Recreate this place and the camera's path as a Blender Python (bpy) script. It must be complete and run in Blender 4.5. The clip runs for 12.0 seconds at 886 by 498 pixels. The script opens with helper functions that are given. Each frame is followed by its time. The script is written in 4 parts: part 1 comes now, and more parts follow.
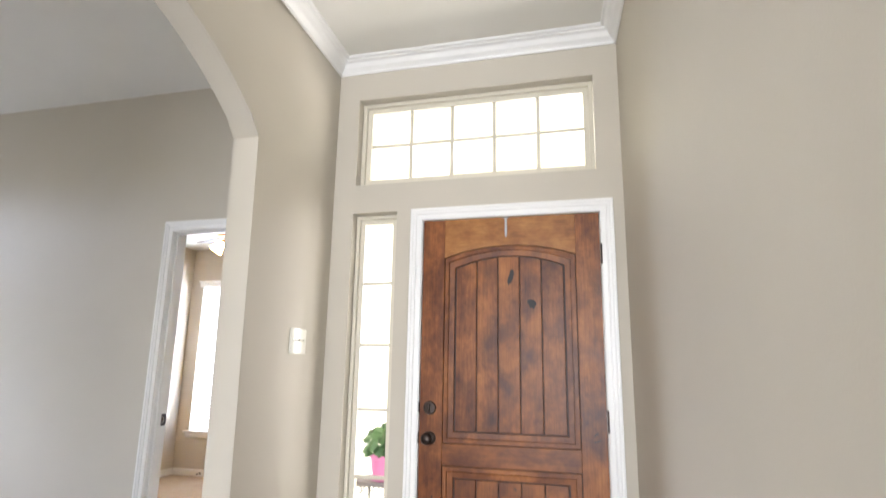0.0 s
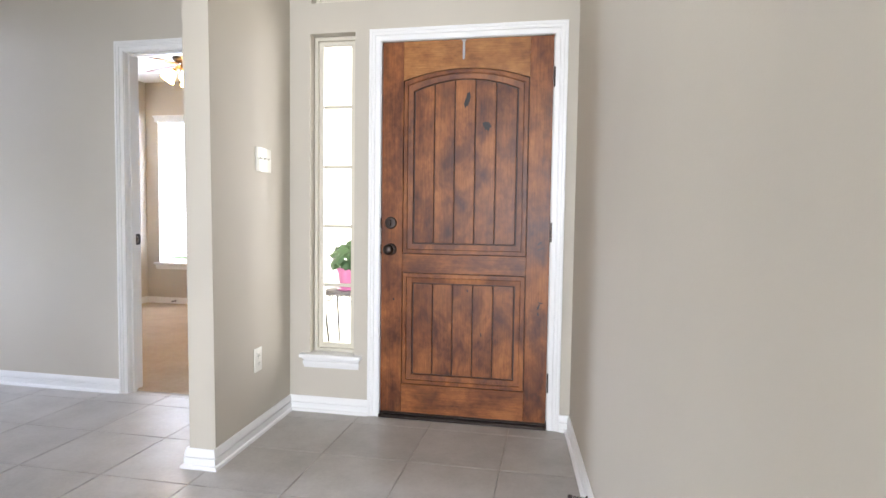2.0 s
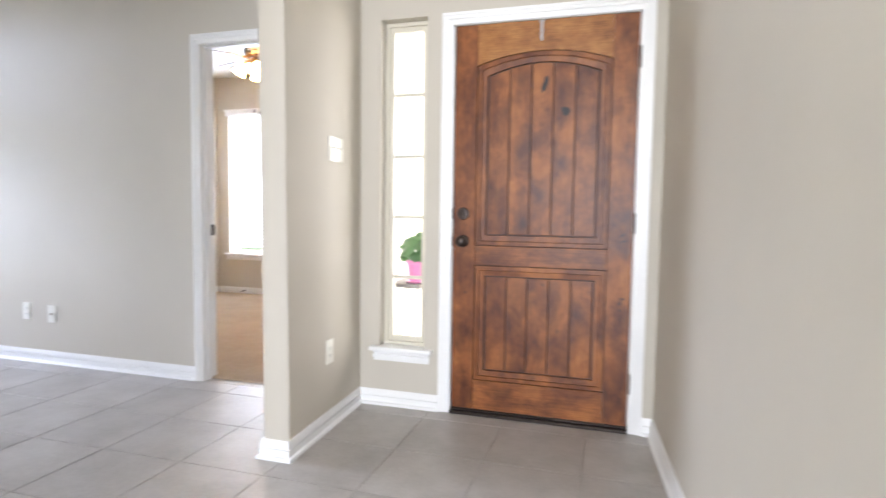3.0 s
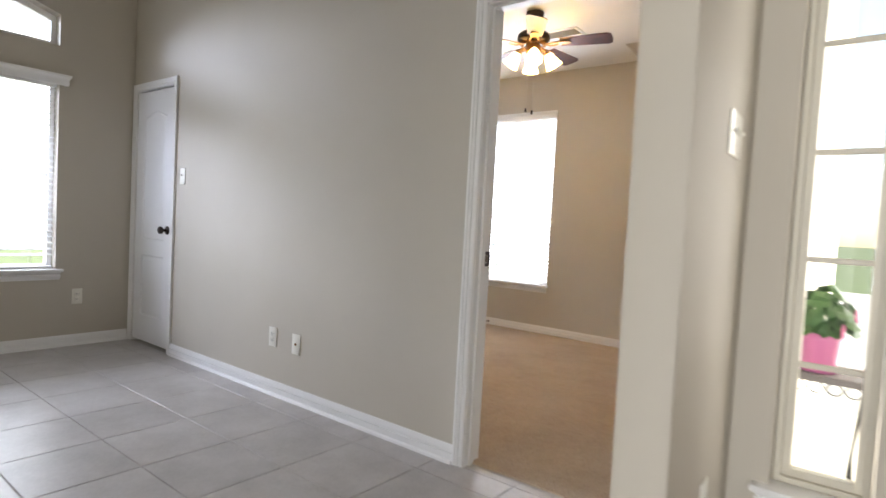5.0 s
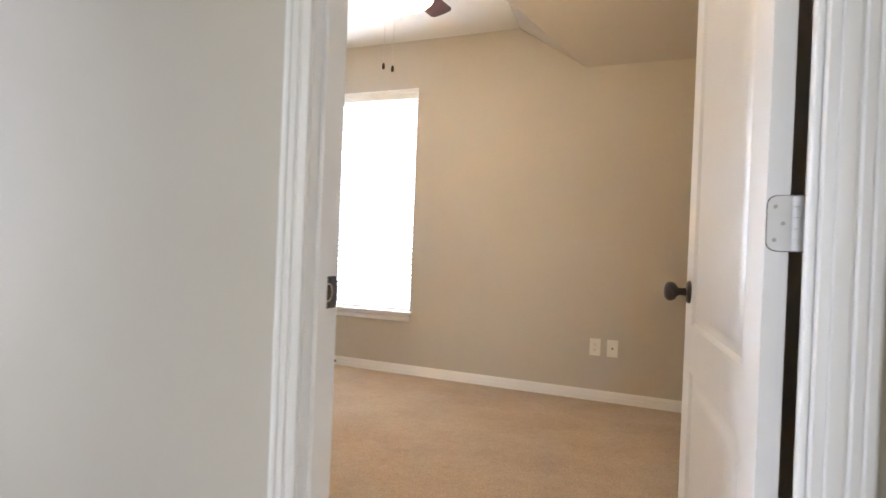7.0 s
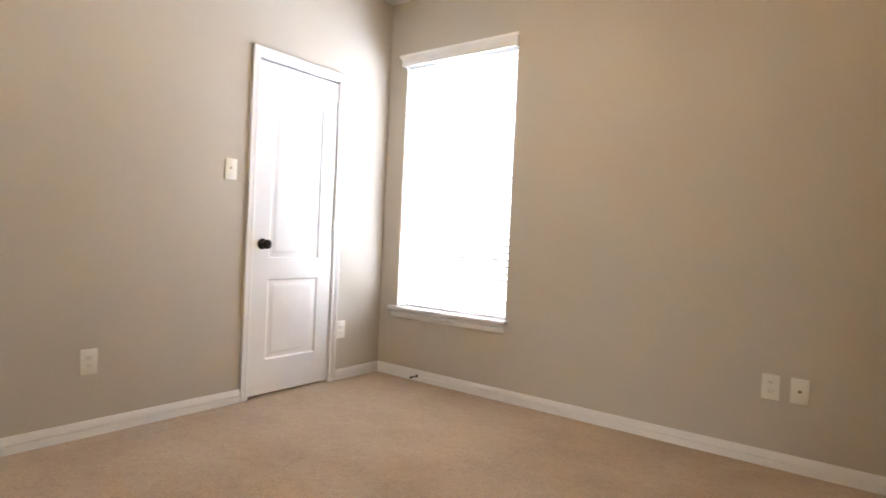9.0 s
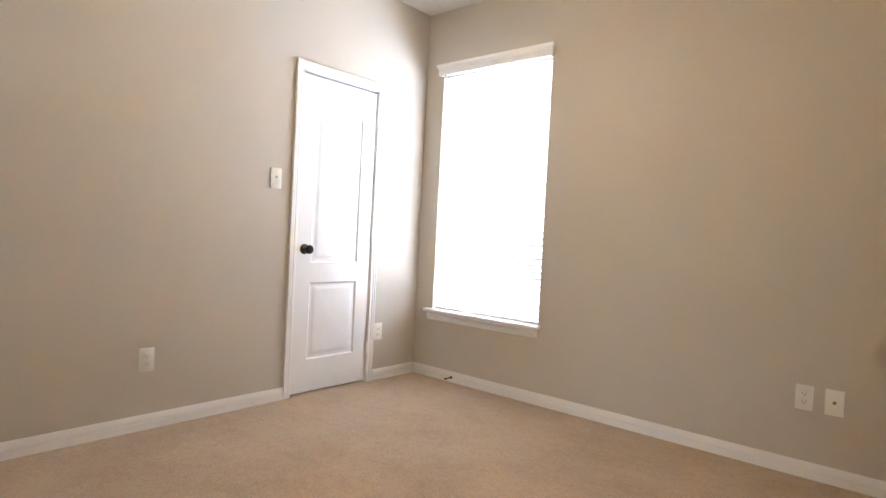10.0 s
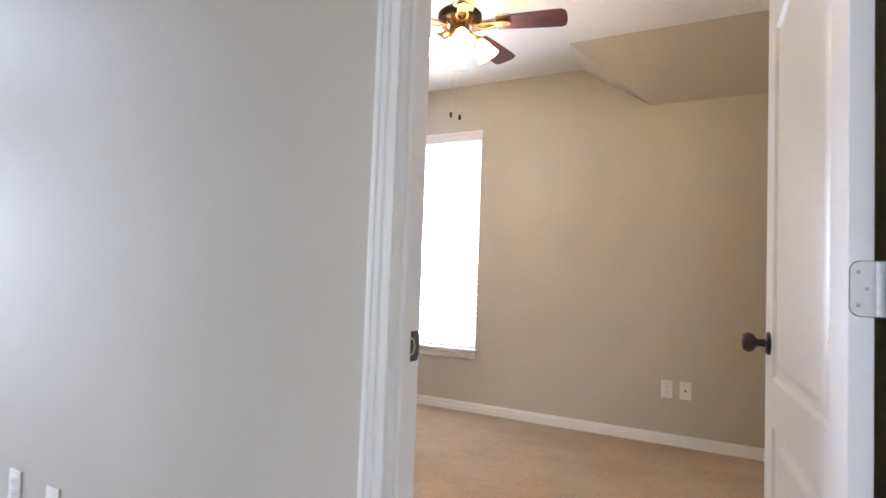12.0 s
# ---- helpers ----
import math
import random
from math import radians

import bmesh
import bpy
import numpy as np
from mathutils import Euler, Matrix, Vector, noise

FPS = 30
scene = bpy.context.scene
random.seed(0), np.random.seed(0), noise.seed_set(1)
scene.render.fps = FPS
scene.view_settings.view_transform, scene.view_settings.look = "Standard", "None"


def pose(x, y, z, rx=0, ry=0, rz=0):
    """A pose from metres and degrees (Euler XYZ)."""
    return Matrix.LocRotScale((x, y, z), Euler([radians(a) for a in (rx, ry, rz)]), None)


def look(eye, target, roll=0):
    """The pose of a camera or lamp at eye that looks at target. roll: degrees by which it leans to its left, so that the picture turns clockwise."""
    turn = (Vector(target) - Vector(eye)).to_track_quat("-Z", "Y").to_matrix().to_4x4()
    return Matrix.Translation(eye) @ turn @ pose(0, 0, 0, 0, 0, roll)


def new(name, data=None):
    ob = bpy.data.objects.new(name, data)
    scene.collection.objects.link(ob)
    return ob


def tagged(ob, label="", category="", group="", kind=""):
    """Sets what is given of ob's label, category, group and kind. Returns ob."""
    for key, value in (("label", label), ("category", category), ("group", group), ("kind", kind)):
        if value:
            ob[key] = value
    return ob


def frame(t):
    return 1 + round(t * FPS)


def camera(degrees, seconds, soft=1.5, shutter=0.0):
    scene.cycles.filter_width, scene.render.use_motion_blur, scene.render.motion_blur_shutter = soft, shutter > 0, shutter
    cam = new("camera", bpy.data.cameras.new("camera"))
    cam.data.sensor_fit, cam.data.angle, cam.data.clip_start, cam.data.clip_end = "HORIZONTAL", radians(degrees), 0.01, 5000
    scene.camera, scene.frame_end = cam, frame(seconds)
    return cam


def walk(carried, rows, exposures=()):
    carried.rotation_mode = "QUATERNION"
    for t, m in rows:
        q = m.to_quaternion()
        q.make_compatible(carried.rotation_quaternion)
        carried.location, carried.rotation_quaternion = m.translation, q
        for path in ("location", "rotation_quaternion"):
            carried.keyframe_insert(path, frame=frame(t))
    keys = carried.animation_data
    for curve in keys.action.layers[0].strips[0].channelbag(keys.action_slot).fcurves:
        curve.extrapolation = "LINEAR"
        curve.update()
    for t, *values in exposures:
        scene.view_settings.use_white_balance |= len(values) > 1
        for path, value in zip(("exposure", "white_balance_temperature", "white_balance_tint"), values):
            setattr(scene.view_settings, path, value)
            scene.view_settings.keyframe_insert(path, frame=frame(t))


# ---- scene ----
cam = camera(75.9, 12.0, 1.5, 0.5)
PATH = [
    (0, (0.872, -2.845, 1.266), (0.366, -0.955, 1.684), 1.0),
    (0.5, (0.893, -2.874, 1.196), (0.409, -0.952, 1.461), 1.0),
    (1, (0.911, -2.935, 1.146), (0.465, -0.988, 1.246), 0.8),
    (1.5, (0.919, -2.987, 1.096), (0.513, -1.029, 1.074), 0.8),
    (2, (0.929, -3.004, 1.11), (0.55, -1.043, 1.002), 0.8),
    (2.5, (0.925, -2.976, 1.113), (0.548, -1.016, 0.985), 0.6),
    (3, (0.818, -2.919, 1.097), (0.247, -1.007, 0.961), 0.8),
    (3.5, (0.599, -2.746, 1.127), (-0.199, -0.919, 0.965), 1.7),
    (3.7, (0.517, -2.684, 1.156), (-0.357, -0.894, 0.979), 1.7),
    (5.3, (-0.351, -1.844, 1.087), (-1.614, -0.295, 1.017), 3.4),
    (5.5, (-0.477, -1.699, 1.075), (-1.735, -0.146, 1.025), 3.4),
    (6, (-0.68, -1.434, 1.069), (-1.886, 0.161, 1.041), 3.4),
    (6.5, (-0.852, -1.162, 1.085), (-1.734, 0.633, 1.071), 2.7),
    (6.7, (-0.897, -1.060, 1.072), (-1.675, 0.782, 1.064), 2.3),
    (8.3, (-1.03, -0.132, 1.044), (-1.819, 1.706, 1.024), 2.1),
    (8.5, (-1.083, -0.011, 1.039), (-2.008, 1.762, 1.012), 2.1),
    (9, (-1.128, 0.134, 1.018), (-2.332, 1.731, 0.981), 2.7),
    (9.5, (-1.13, 0.153, 1.031), (-2.43, 1.671, 0.982), 3.0),
    (10, (-1.072, 0.053, 1.069), (-2.369, 1.574, 1.019), 3.0),
    (10.5, (-1.004, -0.171, 1.093), (-2.211, 1.424, 1.058), 2.9),
    (11, (-0.989, -0.397, 1.14), (-2.084, 1.277, 1.139), 2.5),
    (11.5, (-0.954, -0.705, 1.109), (-1.971, 1.015, 1.189), 2.5),
    (12, (-0.941, -0.982, 1.116), (-1.911, 0.765, 1.206), 2.1),
]
EXPOSURES = [(0.0, 1.34, 6700, 12.5), (2.0, 1.40, 6450, 13), (3.0, 1.52, 6450, 13), (3.6, 1.42, 6600, 12), (5.4, 0.74, 7100, 12), (6.0, 1.02, 7150, 12), (6.6, 1.36, 6900, 12), (8.4, 0.92, 6900, 12), (9.5, 1.05, 6700, 12), (10.5, 1.10, 6550, 12), (12.0, 1.24, 6300, 14)]
walk(cam, [(t, look(eye, target, roll)) for t, eye, target, roll in PATH], EXPOSURES)

# ------------------------------------------------------------------ light

world = bpy.data.worlds.new("sky")
scene.world = world
world.use_nodes = True
wn = world.node_tree
sky = wn.nodes.new("ShaderNodeTexSky")
sky.sky_type = "NISHITA"
sky.sun_disc = False
sky.sun_elevation = radians(50)
sky.sun_rotation = radians(27)
wn.links.new(sky.outputs[0], wn.nodes["Background"].inputs[0])
wn.nodes["Background"].inputs[1].default_value = 0.15

sun = new("sun", bpy.data.lights.new("sun", "SUN"))
sun.data.energy = 5.0
sun.data.angle = radians(0.5)
sun.data.color = (1.0, 0.96, 0.9)
sun.matrix_world = look((2.0, 4.0, 5.33), (0, 0, 0))


def window_light(name, eye, target, wide, high, watts, colour):
    """An area lamp: sky light in a window's opening, or added light elsewhere."""
    lamp = new(name, bpy.data.lights.new(name, "AREA"))
    lamp.data.shape = "RECTANGLE"
    lamp.data.size, lamp.data.size_y = wide, high
    lamp.data.energy = watts
    lamp.data.color = colour
    lamp.matrix_world = look(eye, target)
    return lamp


DAY = (0.69, 0.78, 1.0)
DAY_BLUE = (0.61, 0.715, 1.0)
window_light("bedroom_window_light", (-3.405, 3.310, 1.39), (-3.405, 0, 1.39), 0.86, 1.66, 56, DAY)
window_light("dining_window_light", (-5.190, -1.11, 1.30), (-3.19, -1.11, 0.98), 1.16, 1.30, 14, DAY_BLUE)
# Lamp added well outside the house in place of a patch of sky.
window_light("dining_sky_stand_in", (-9.3, -2.7, 3.2), (-5.1, -1.10, 1.75), 5.0, 1.3, 600, DAY_BLUE)
# Lamp added across the porch's open front in place of the sky there.
window_light("porch_sky_stand_in", (1.5, 2.64, 1.50), (0.1, 0, 1.70), 3.0, 2.6, 170, (1.0, 0.98, 0.95))
# Fill lamp added in an unseen rear opening to lift the tiled room.
window_light("dining_rear_fill_light", (-3.1, -3.70, 1.5), (-3.1, 0, 1.5), 1.5, 1.1, 6.5, (1.0, 0.95, 0.88))
# Fill lamp in an unseen opening, added behind the viewpoint to light the hall.
window_light("great_room_fill_light", (1.07, -8.32, 1.37), (1.07, 0, 1.37), 2.9, 1.9, 195, (0.84, 0.90, 1.0))

# ------------------------------------------------------------------ materials


def material(name, rough=0.5, metal=0.0, spec=0.5):
    m = bpy.data.materials.new(name)
    m.use_nodes = True
    b = m.node_tree.nodes["Principled BSDF"]
    b.inputs["Roughness"].default_value = rough
    b.inputs["Metallic"].default_value = metal
    b.inputs["Specular IOR Level"].default_value = spec
    return m, m.node_tree, b


def coords(nt, scale=(1, 1, 1)):
    g = nt.nodes.new("ShaderNodeNewGeometry")
    mp = nt.nodes.new("ShaderNodeMapping")
    mp.inputs["Scale"].default_value = scale
    nt.links.new(g.outputs["Position"], mp.inputs["Vector"])
    return mp.outputs["Vector"]


def noise_node(nt, vec, scale, detail=3.0, rough=0.55):
    n = nt.nodes.new("ShaderNodeTexNoise")
    n.inputs["Scale"].default_value = scale
    n.inputs["Detail"].default_value = detail
    n.inputs["Roughness"].default_value = rough
    nt.links.new(vec, n.inputs["Vector"])
    return n.outputs["Fac"]


def ramp(nt, fac, stops):
    r = nt.nodes.new("ShaderNodeValToRGB")
    e = r.color_ramp.elements
    while len(e) < len(stops):
        e.new(0.5)
    for el, (pos, col) in zip(e, stops):
        el.position = pos
        el.color = (*col, 1)
    nt.links.new(fac, r.inputs["Fac"])
    return r.outputs["Color"]


def mix(nt, fac, a, b, mode="MIX"):
    n = nt.nodes.new("ShaderNodeMix")
    n.data_type, n.blend_type = "RGBA", mode
    for key, v in ((0, fac), (6, a), (7, b)):
        if isinstance(v, (int, float)):
            n.inputs[key].default_value = v
        elif isinstance(v, tuple):
            n.inputs[key].default_value = (*v, 1)
        else:
            nt.links.new(v, n.inputs[key])
    return n.outputs[2]


def bump(nt, b, height, strength, dist=0.002):
    n = nt.nodes.new("ShaderNodeBump")
    n.inputs["Strength"].default_value = strength
    n.inputs["Distance"].default_value = dist
    nt.links.new(height, n.inputs["Height"])
    nt.links.new(n.outputs[0], b.inputs["Normal"])


def plain(name, colour, rough=0.5, metal=0.0, vary=0.06, grain=60.0, relief=0.05, spec=0.5):
    """One colour with a little unevenness at two scales and a fine relief."""
    m, nt, b = material(name, rough, metal, spec)
    v = coords(nt)
    big = noise_node(nt, v, 2.3, 3)
    small = noise_node(nt, v, grain, 2)
    lo = tuple(c * (1 - vary) for c in colour)
    hi = tuple(min(1, c * (1 + vary)) for c in colour)
    col = ramp(nt, big, [(0.3, lo), (0.7, hi)])
    col = mix(nt, 0.35, col, ramp(nt, small, [(0.3, lo), (0.7, hi)]))
    nt.links.new(col, b.inputs["Base Color"])
    if relief:
        bump(nt, b, small, relief)
    return m


def paint(name, colour):
    """Flat wall paint over a sprayed orange-peel texture."""
    m, nt, b = material(name, 0.62, 0, 0.35)
    v = coords(nt)
    big = noise_node(nt, v, 1.1, 4)
    peel = noise_node(nt, v, 140, 3, 0.5)
    lo, hi = tuple(c * 0.965 for c in colour), tuple(c * 1.03 for c in colour)
    nt.links.new(ramp(nt, big, [(0.3, lo), (0.7, hi)]), b.inputs["Base Color"])
    bump(nt, b, peel, 0.20, 0.0016)
    return m


WALL = paint("wall_paint", (0.53, 0.487, 0.412))
CEILING = paint("ceiling_paint", (0.78, 0.765, 0.72))
TRIM = plain("white_trim_paint", (0.82, 0.815, 0.80), 0.34, vary=0.012, grain=90, relief=0.0)
DOORPAINT = plain("white_door_paint", (0.80, 0.80, 0.795), 0.30, vary=0.02, grain=70, relief=0.02)
VINYL = plain("almond_vinyl", (0.66, 0.615, 0.51), 0.4, vary=0.03, relief=0.0)
PLASTIC = plain("ivory_plastic", (0.80, 0.78, 0.70), 0.28, vary=0.015, relief=0.0)
# Black for slots and gaps; the shade inside them is put into the colour.
SLOT_SHADE = plain("dark_slot_shade", (0.03, 0.028, 0.025), 0.6, relief=0.0)
HINGE = plain("white_enamel_hinge", (0.72, 0.72, 0.71), 0.25, vary=0.03, relief=0.0)
BRONZE = plain("oil_rubbed_bronze", (0.045, 0.033, 0.028), 0.36, 0.75, vary=0.35, grain=120, relief=0.06)
SCREW = plain("dull_screw", (0.42, 0.415, 0.41), 0.5, 0.3, relief=0.0)
GUNMETAL = plain("worn_bronze_plate", (0.085, 0.082, 0.092), 0.42, 0.55, vary=0.2, relief=0.05)
POCKET = plain("latch_pocket", (0.075, 0.05, 0.03), 0.8, vary=0.2, relief=0.1)
STEEL = plain("satin_steel", (0.62, 0.61, 0.59), 0.33, 1.0, vary=0.08, relief=0.03)
BLIND = plain("white_blind", (0.86, 0.86, 0.84), 0.4, vary=0.02, relief=0.02)


def slat_material():
    m, nt, b = material("white_slat", 0.45)
    b.inputs["Base Color"].default_value = (0.86, 0.86, 0.84, 1)
    tl = nt.nodes.new("ShaderNodeBsdfTranslucent")
    tl.inputs[0].default_value = (0.9, 0.9, 0.88, 1)
    mx = nt.nodes.new("ShaderNodeMixShader")
    mx.inputs[0].default_value = 0.35
    nt.links.new(b.outputs[0], mx.inputs[1])
    nt.links.new(tl.outputs[0], mx.inputs[2])
    nt.links.new(mx.outputs[0], nt.nodes["Material Output"].inputs[0])
    return m


SLAT = slat_material()
GROUT = plain("grey_grout", (0.415, 0.385, 0.345), 0.9, vary=0.18, grain=200, relief=0.25)
CONCRETE = plain("porch_concrete", (0.52, 0.50, 0.46), 0.85, vary=0.12, grain=40, relief=0.3)
SIDING = plain("cream_porch_paint", (0.82, 0.79, 0.70), 0.6, vary=0.03, relief=0.05)
IRON = plain("black_iron", (0.03, 0.03, 0.03), 0.5, 0.4, vary=0.2, relief=0.1)
STAND = plain("weathered_grey_top", (0.20, 0.18, 0.19), 0.7, vary=0.2, relief=0.2)
POT = plain("pink_glazed_pot", (0.70, 0.21, 0.46), 0.28, vary=0.05, relief=0.0)
PETAL = plain("pink_petal", (0.80, 0.18, 0.42), 0.5, vary=0.15, relief=0.0)
SOIL = plain("potting_soil", (0.05, 0.035, 0.025), 0.95, vary=0.3, relief=0.4)
GRASS = plain("lawn", (0.09, 0.13, 0.045), 0.9, vary=0.35, grain=14, relief=0.5)


def leaf_material():
    m, nt, b = material("plant_leaf", 0.45)
    oi = nt.nodes.new("ShaderNodeNewGeometry")
    col = ramp(nt, oi.outputs["Random Per Island"], [(0.0, (0.035, 0.10, 0.03)), (1.0, (0.09, 0.19, 0.06))])
    vein = noise_node(nt, coords(nt), 60)
    nt.links.new(mix(nt, vein, col, (0.05, 0.13, 0.04)), b.inputs["Base Color"])
    return m


LEAF = leaf_material()


def wood_stain(name, dark, mid, light, axis, scale=1.0, rough=0.34):
    """Stained knotty wood with the grain along one axis."""
    m, nt, b = material(name, rough, 0, 0.3)
    s = {"z": (7, 7, 1.6), "x": (1.6, 7, 7)}[axis]
    tc = nt.nodes.new("ShaderNodeNewGeometry")
    oi = nt.nodes.new("ShaderNodeObjectInfo")
    add = nt.nodes.new("ShaderNodeVectorMath")
    nt.links.new(tc.outputs["Position"], add.inputs[0])
    shift = nt.nodes.new("ShaderNodeMath")
    shift.operation = "MULTIPLY"
    shift.inputs[1].default_value = 9.0
    nt.links.new(oi.outputs["Random"], shift.inputs[0])
    nt.links.new(shift.outputs[0], add.inputs[1])
    v = add.outputs[0]
    mp = nt.nodes.new("ShaderNodeMapping")
    mp.inputs["Scale"].default_value = tuple(k * scale for k in s)
    nt.links.new(v, mp.inputs["Vector"])
    mp2 = nt.nodes.new("ShaderNodeMapping")
    mp2.inputs["Scale"].default_value = tuple(2.3 if k > 2 else 1.5 for k in s)
    nt.links.new(v, mp2.inputs["Vector"])
    fibre = nt.nodes.new("ShaderNodeMapping")
    fibre.inputs["Scale"].default_value = tuple(k * scale * (14 if k > 2 else 2.2) for k in s)
    nt.links.new(v, fibre.inputs["Vector"])
    blotch = noise_node(nt, mp.outputs[0], 1.1, 4, 0.6)
    patch = noise_node(nt, mp2.outputs[0], 3.4 * scale, 8, 0.66)
    fine = noise_node(nt, fibre.outputs[0], 2.0, 4, 0.65)
    blotch.node.inputs["Distortion"].default_value = 0.2
    patch.node.inputs["Distortion"].default_value = 0.25
    col = ramp(nt, blotch, [(0.34, dark), (0.50, mid), (0.66, light)])
    col = mix(nt, 0.66, col, ramp(nt, patch, [(0.36, dark), (0.48, mid), (0.63, light)]))
    col = mix(nt, 0.62, col, ramp(nt, fine, [(0.32, (0.48, 0.43, 0.40)), (0.60, (1.0, 1.0, 1.0))]), "MULTIPLY")
    figure = noise_node(nt, mp2.outputs[0], 13.0 * scale, 5, 0.7)
    col = mix(nt, 0.42, col, ramp(nt, figure, [(0.36, (0.62, 0.56, 0.52)), (0.52, (1.0, 1.0, 1.0)), (0.68, (1.28, 1.24, 1.18))]), "MULTIPLY")
    nt.links.new(col, b.inputs["Base Color"])
    rr = nt.nodes.new("ShaderNodeMapRange")
    rr.inputs[3].default_value, rr.inputs[4].default_value = rough - 0.06, rough + 0.14
    nt.links.new(patch, rr.inputs[0])
    nt.links.new(rr.outputs[0], b.inputs["Roughness"])
    bump(nt, b, fine, 0.12, 0.001)
    return m


W_DARK, W_MID, W_LIGHT = (0.060, 0.019, 0.010), (0.190, 0.060, 0.019), (0.380, 0.142, 0.042)
WOOD_V = wood_stain("stained_alder_upright", W_DARK, W_MID, W_LIGHT, "z")
WOOD_H = wood_stain("stained_alder_level", W_DARK, W_MID, W_LIGHT, "x")
WOOD_TOP = wood_stain("light_stained_alder", (0.19, 0.068, 0.019), (0.34, 0.140, 0.040), (0.46, 0.205, 0.064), "x")
GROOVE = plain("dark_glaze", (0.035, 0.012, 0.007), 0.5, vary=0.25, relief=0.1)
KNOT = plain("dark_knot", (0.012, 0.008, 0.007), 0.55, vary=0.4, grain=250, relief=0.3)
BLADE = wood_stain("mahogany_blade", (0.028, 0.009, 0.006), (0.075, 0.022, 0.012), (0.12, 0.036, 0.02), "x", 1.3, 0.38)


def tile_material():
    m, nt, b = material("grey_tile", 0.42, 0, 0.45)
    oi = nt.nodes.new("ShaderNodeObjectInfo")
    v = coords(nt)
    cloud = noise_node(nt, v, 3.2, 5, 0.62)
    speck = noise_node(nt, v, 55, 4, 0.7)
    col = ramp(nt, cloud, [(0.30, (0.325, 0.298, 0.270)), (0.50, (0.415, 0.390, 0.362)), (0.70, (0.505, 0.480, 0.452))])
    col = mix(nt, 0.25, col, ramp(nt, speck, [(0.35, (0.35, 0.327, 0.30)), (0.7, (0.51, 0.485, 0.455))]))
    tone = nt.nodes.new("ShaderNodeMapRange")
    tone.inputs[3].default_value, tone.inputs[4].default_value = 0.95, 1.05
    nt.links.new(oi.outputs["Random"], tone.inputs[0])
    mult = nt.nodes.new("ShaderNodeVectorMath")
    mult.operation = "SCALE"
    nt.links.new(col, mult.inputs[0])
    nt.links.new(tone.outputs[0], mult.inputs["Scale"])
    nt.links.new(mult.outputs[0], b.inputs["Base Color"])
    rr = nt.nodes.new("ShaderNodeMapRange")
    rr.inputs[3].default_value, rr.inputs[4].default_value = 0.33, 0.41
    nt.links.new(cloud, rr.inputs[0])
    nt.links.new(rr.outputs[0], b.inputs["Roughness"])
    bump(nt, b, speck, 0.03, 0.0008)
    return m


TILE = tile_material()


def carpet_material():
    m, nt, b = material("beige_carpet", 0.97, 0, 0.1)
    v = coords(nt)
    tuft = noise_node(nt, v, 125, 4, 0.75)
    nap = noise_node(nt, coords(nt, (1.0, 1.25, 1)), 2.4, 5, 0.6)
    mid = noise_node(nt, v, 24, 4, 0.65)
    col = ramp(nt, nap, [(0.30, (0.47, 0.360, 0.255)), (0.50, (0.55, 0.433, 0.316)), (0.72, (0.63, 0.507, 0.385))])
    col = mix(nt, 0.3, col, ramp(nt, mid, [(0.3, (0.40, 0.30, 0.205)), (0.7, (0.60, 0.48, 0.36))]))
    # Shading between the tufts is darkened into the colour here.
    col = mix(nt, 0.75, col, ramp(nt, tuft, [(0.30, (0.42, 0.39, 0.35)), (0.48, (0.86, 0.85, 0.83)), (0.66, (1.0, 1.0, 1.0))]), "MULTIPLY")
    nt.links.new(col, b.inputs["Base Color"])
    b.inputs["Sheen Weight"].default_value = 0.15
    tot = nt.nodes.new("ShaderNodeMath")
    nt.links.new(tuft, tot.inputs[0])
    nt.links.new(mid, tot.inputs[1])
    bump(nt, b, tot.outputs[0], 0.8, 0.006)
    return m


CARPET = carpet_material()


def glass_material(name="window_glass", rough=0.0, tint=(0.96, 0.98, 0.97)):
    m, nt, b = material(name, rough)
    out = nt.nodes["Material Output"]
    tr = nt.nodes.new("ShaderNodeBsdfTransparent")
    tr.inputs[0].default_value = (*tint, 1)
    gl = nt.nodes.new("ShaderNodeBsdfGlossy")
    gl.inputs["Roughness"].default_value = 0.02
    fr = nt.nodes.new("ShaderNodeFresnel")
    fr.inputs[0].default_value = 1.45
    mx = nt.nodes.new("ShaderNodeMixShader")
    nt.links.new(fr.outputs[0], mx.inputs[0])
    nt.links.new(tr.outputs[0], mx.inputs[1])
    nt.links.new(gl.outputs[0], mx.inputs[2])
    nt.links.new(mx.outputs[0], out.inputs[0])
    return m


GLASS = glass_material()


def clear_plastic():
    m, nt, b = material("clear_plastic", 0.12)
    b.inputs["Base Color"].default_value = (0.92, 0.93, 0.95, 1)
    b.inputs["Transmission Weight"].default_value = 0.55
    return m


CLEAR = clear_plastic()


def lamp_glass():
    m, nt, b = material("lit_frosted_glass", 0.5)
    b.inputs["Base Color"].default_value = (0.95, 0.88, 0.72, 1)
    b.inputs["Emission Color"].default_value = (1.0, 0.65, 0.235, 1)
    b.inputs["Emission Strength"].default_value = 19.5
    return m


LAMPGLASS = lamp_glass()
# Self-lit white for the sheet that stands in for an overexposed sky.
GLOW_WHITE = plain("glowing_white", (0.9, 0.92, 0.95), 1.0, relief=0.0)
GLOW_WHITE.node_tree.nodes["Principled BSDF"].inputs["Emission Color"].default_value = (0.95, 0.97, 1.0, 1)
GLOW_WHITE.node_tree.nodes["Principled BSDF"].inputs["Emission Strength"].default_value = 3.0
BRASS = plain("antique_brass", (0.30, 0.17, 0.07), 0.35, 0.9, vary=0.3, relief=0.05)

# ------------------------------------------------------------------ mesh helpers


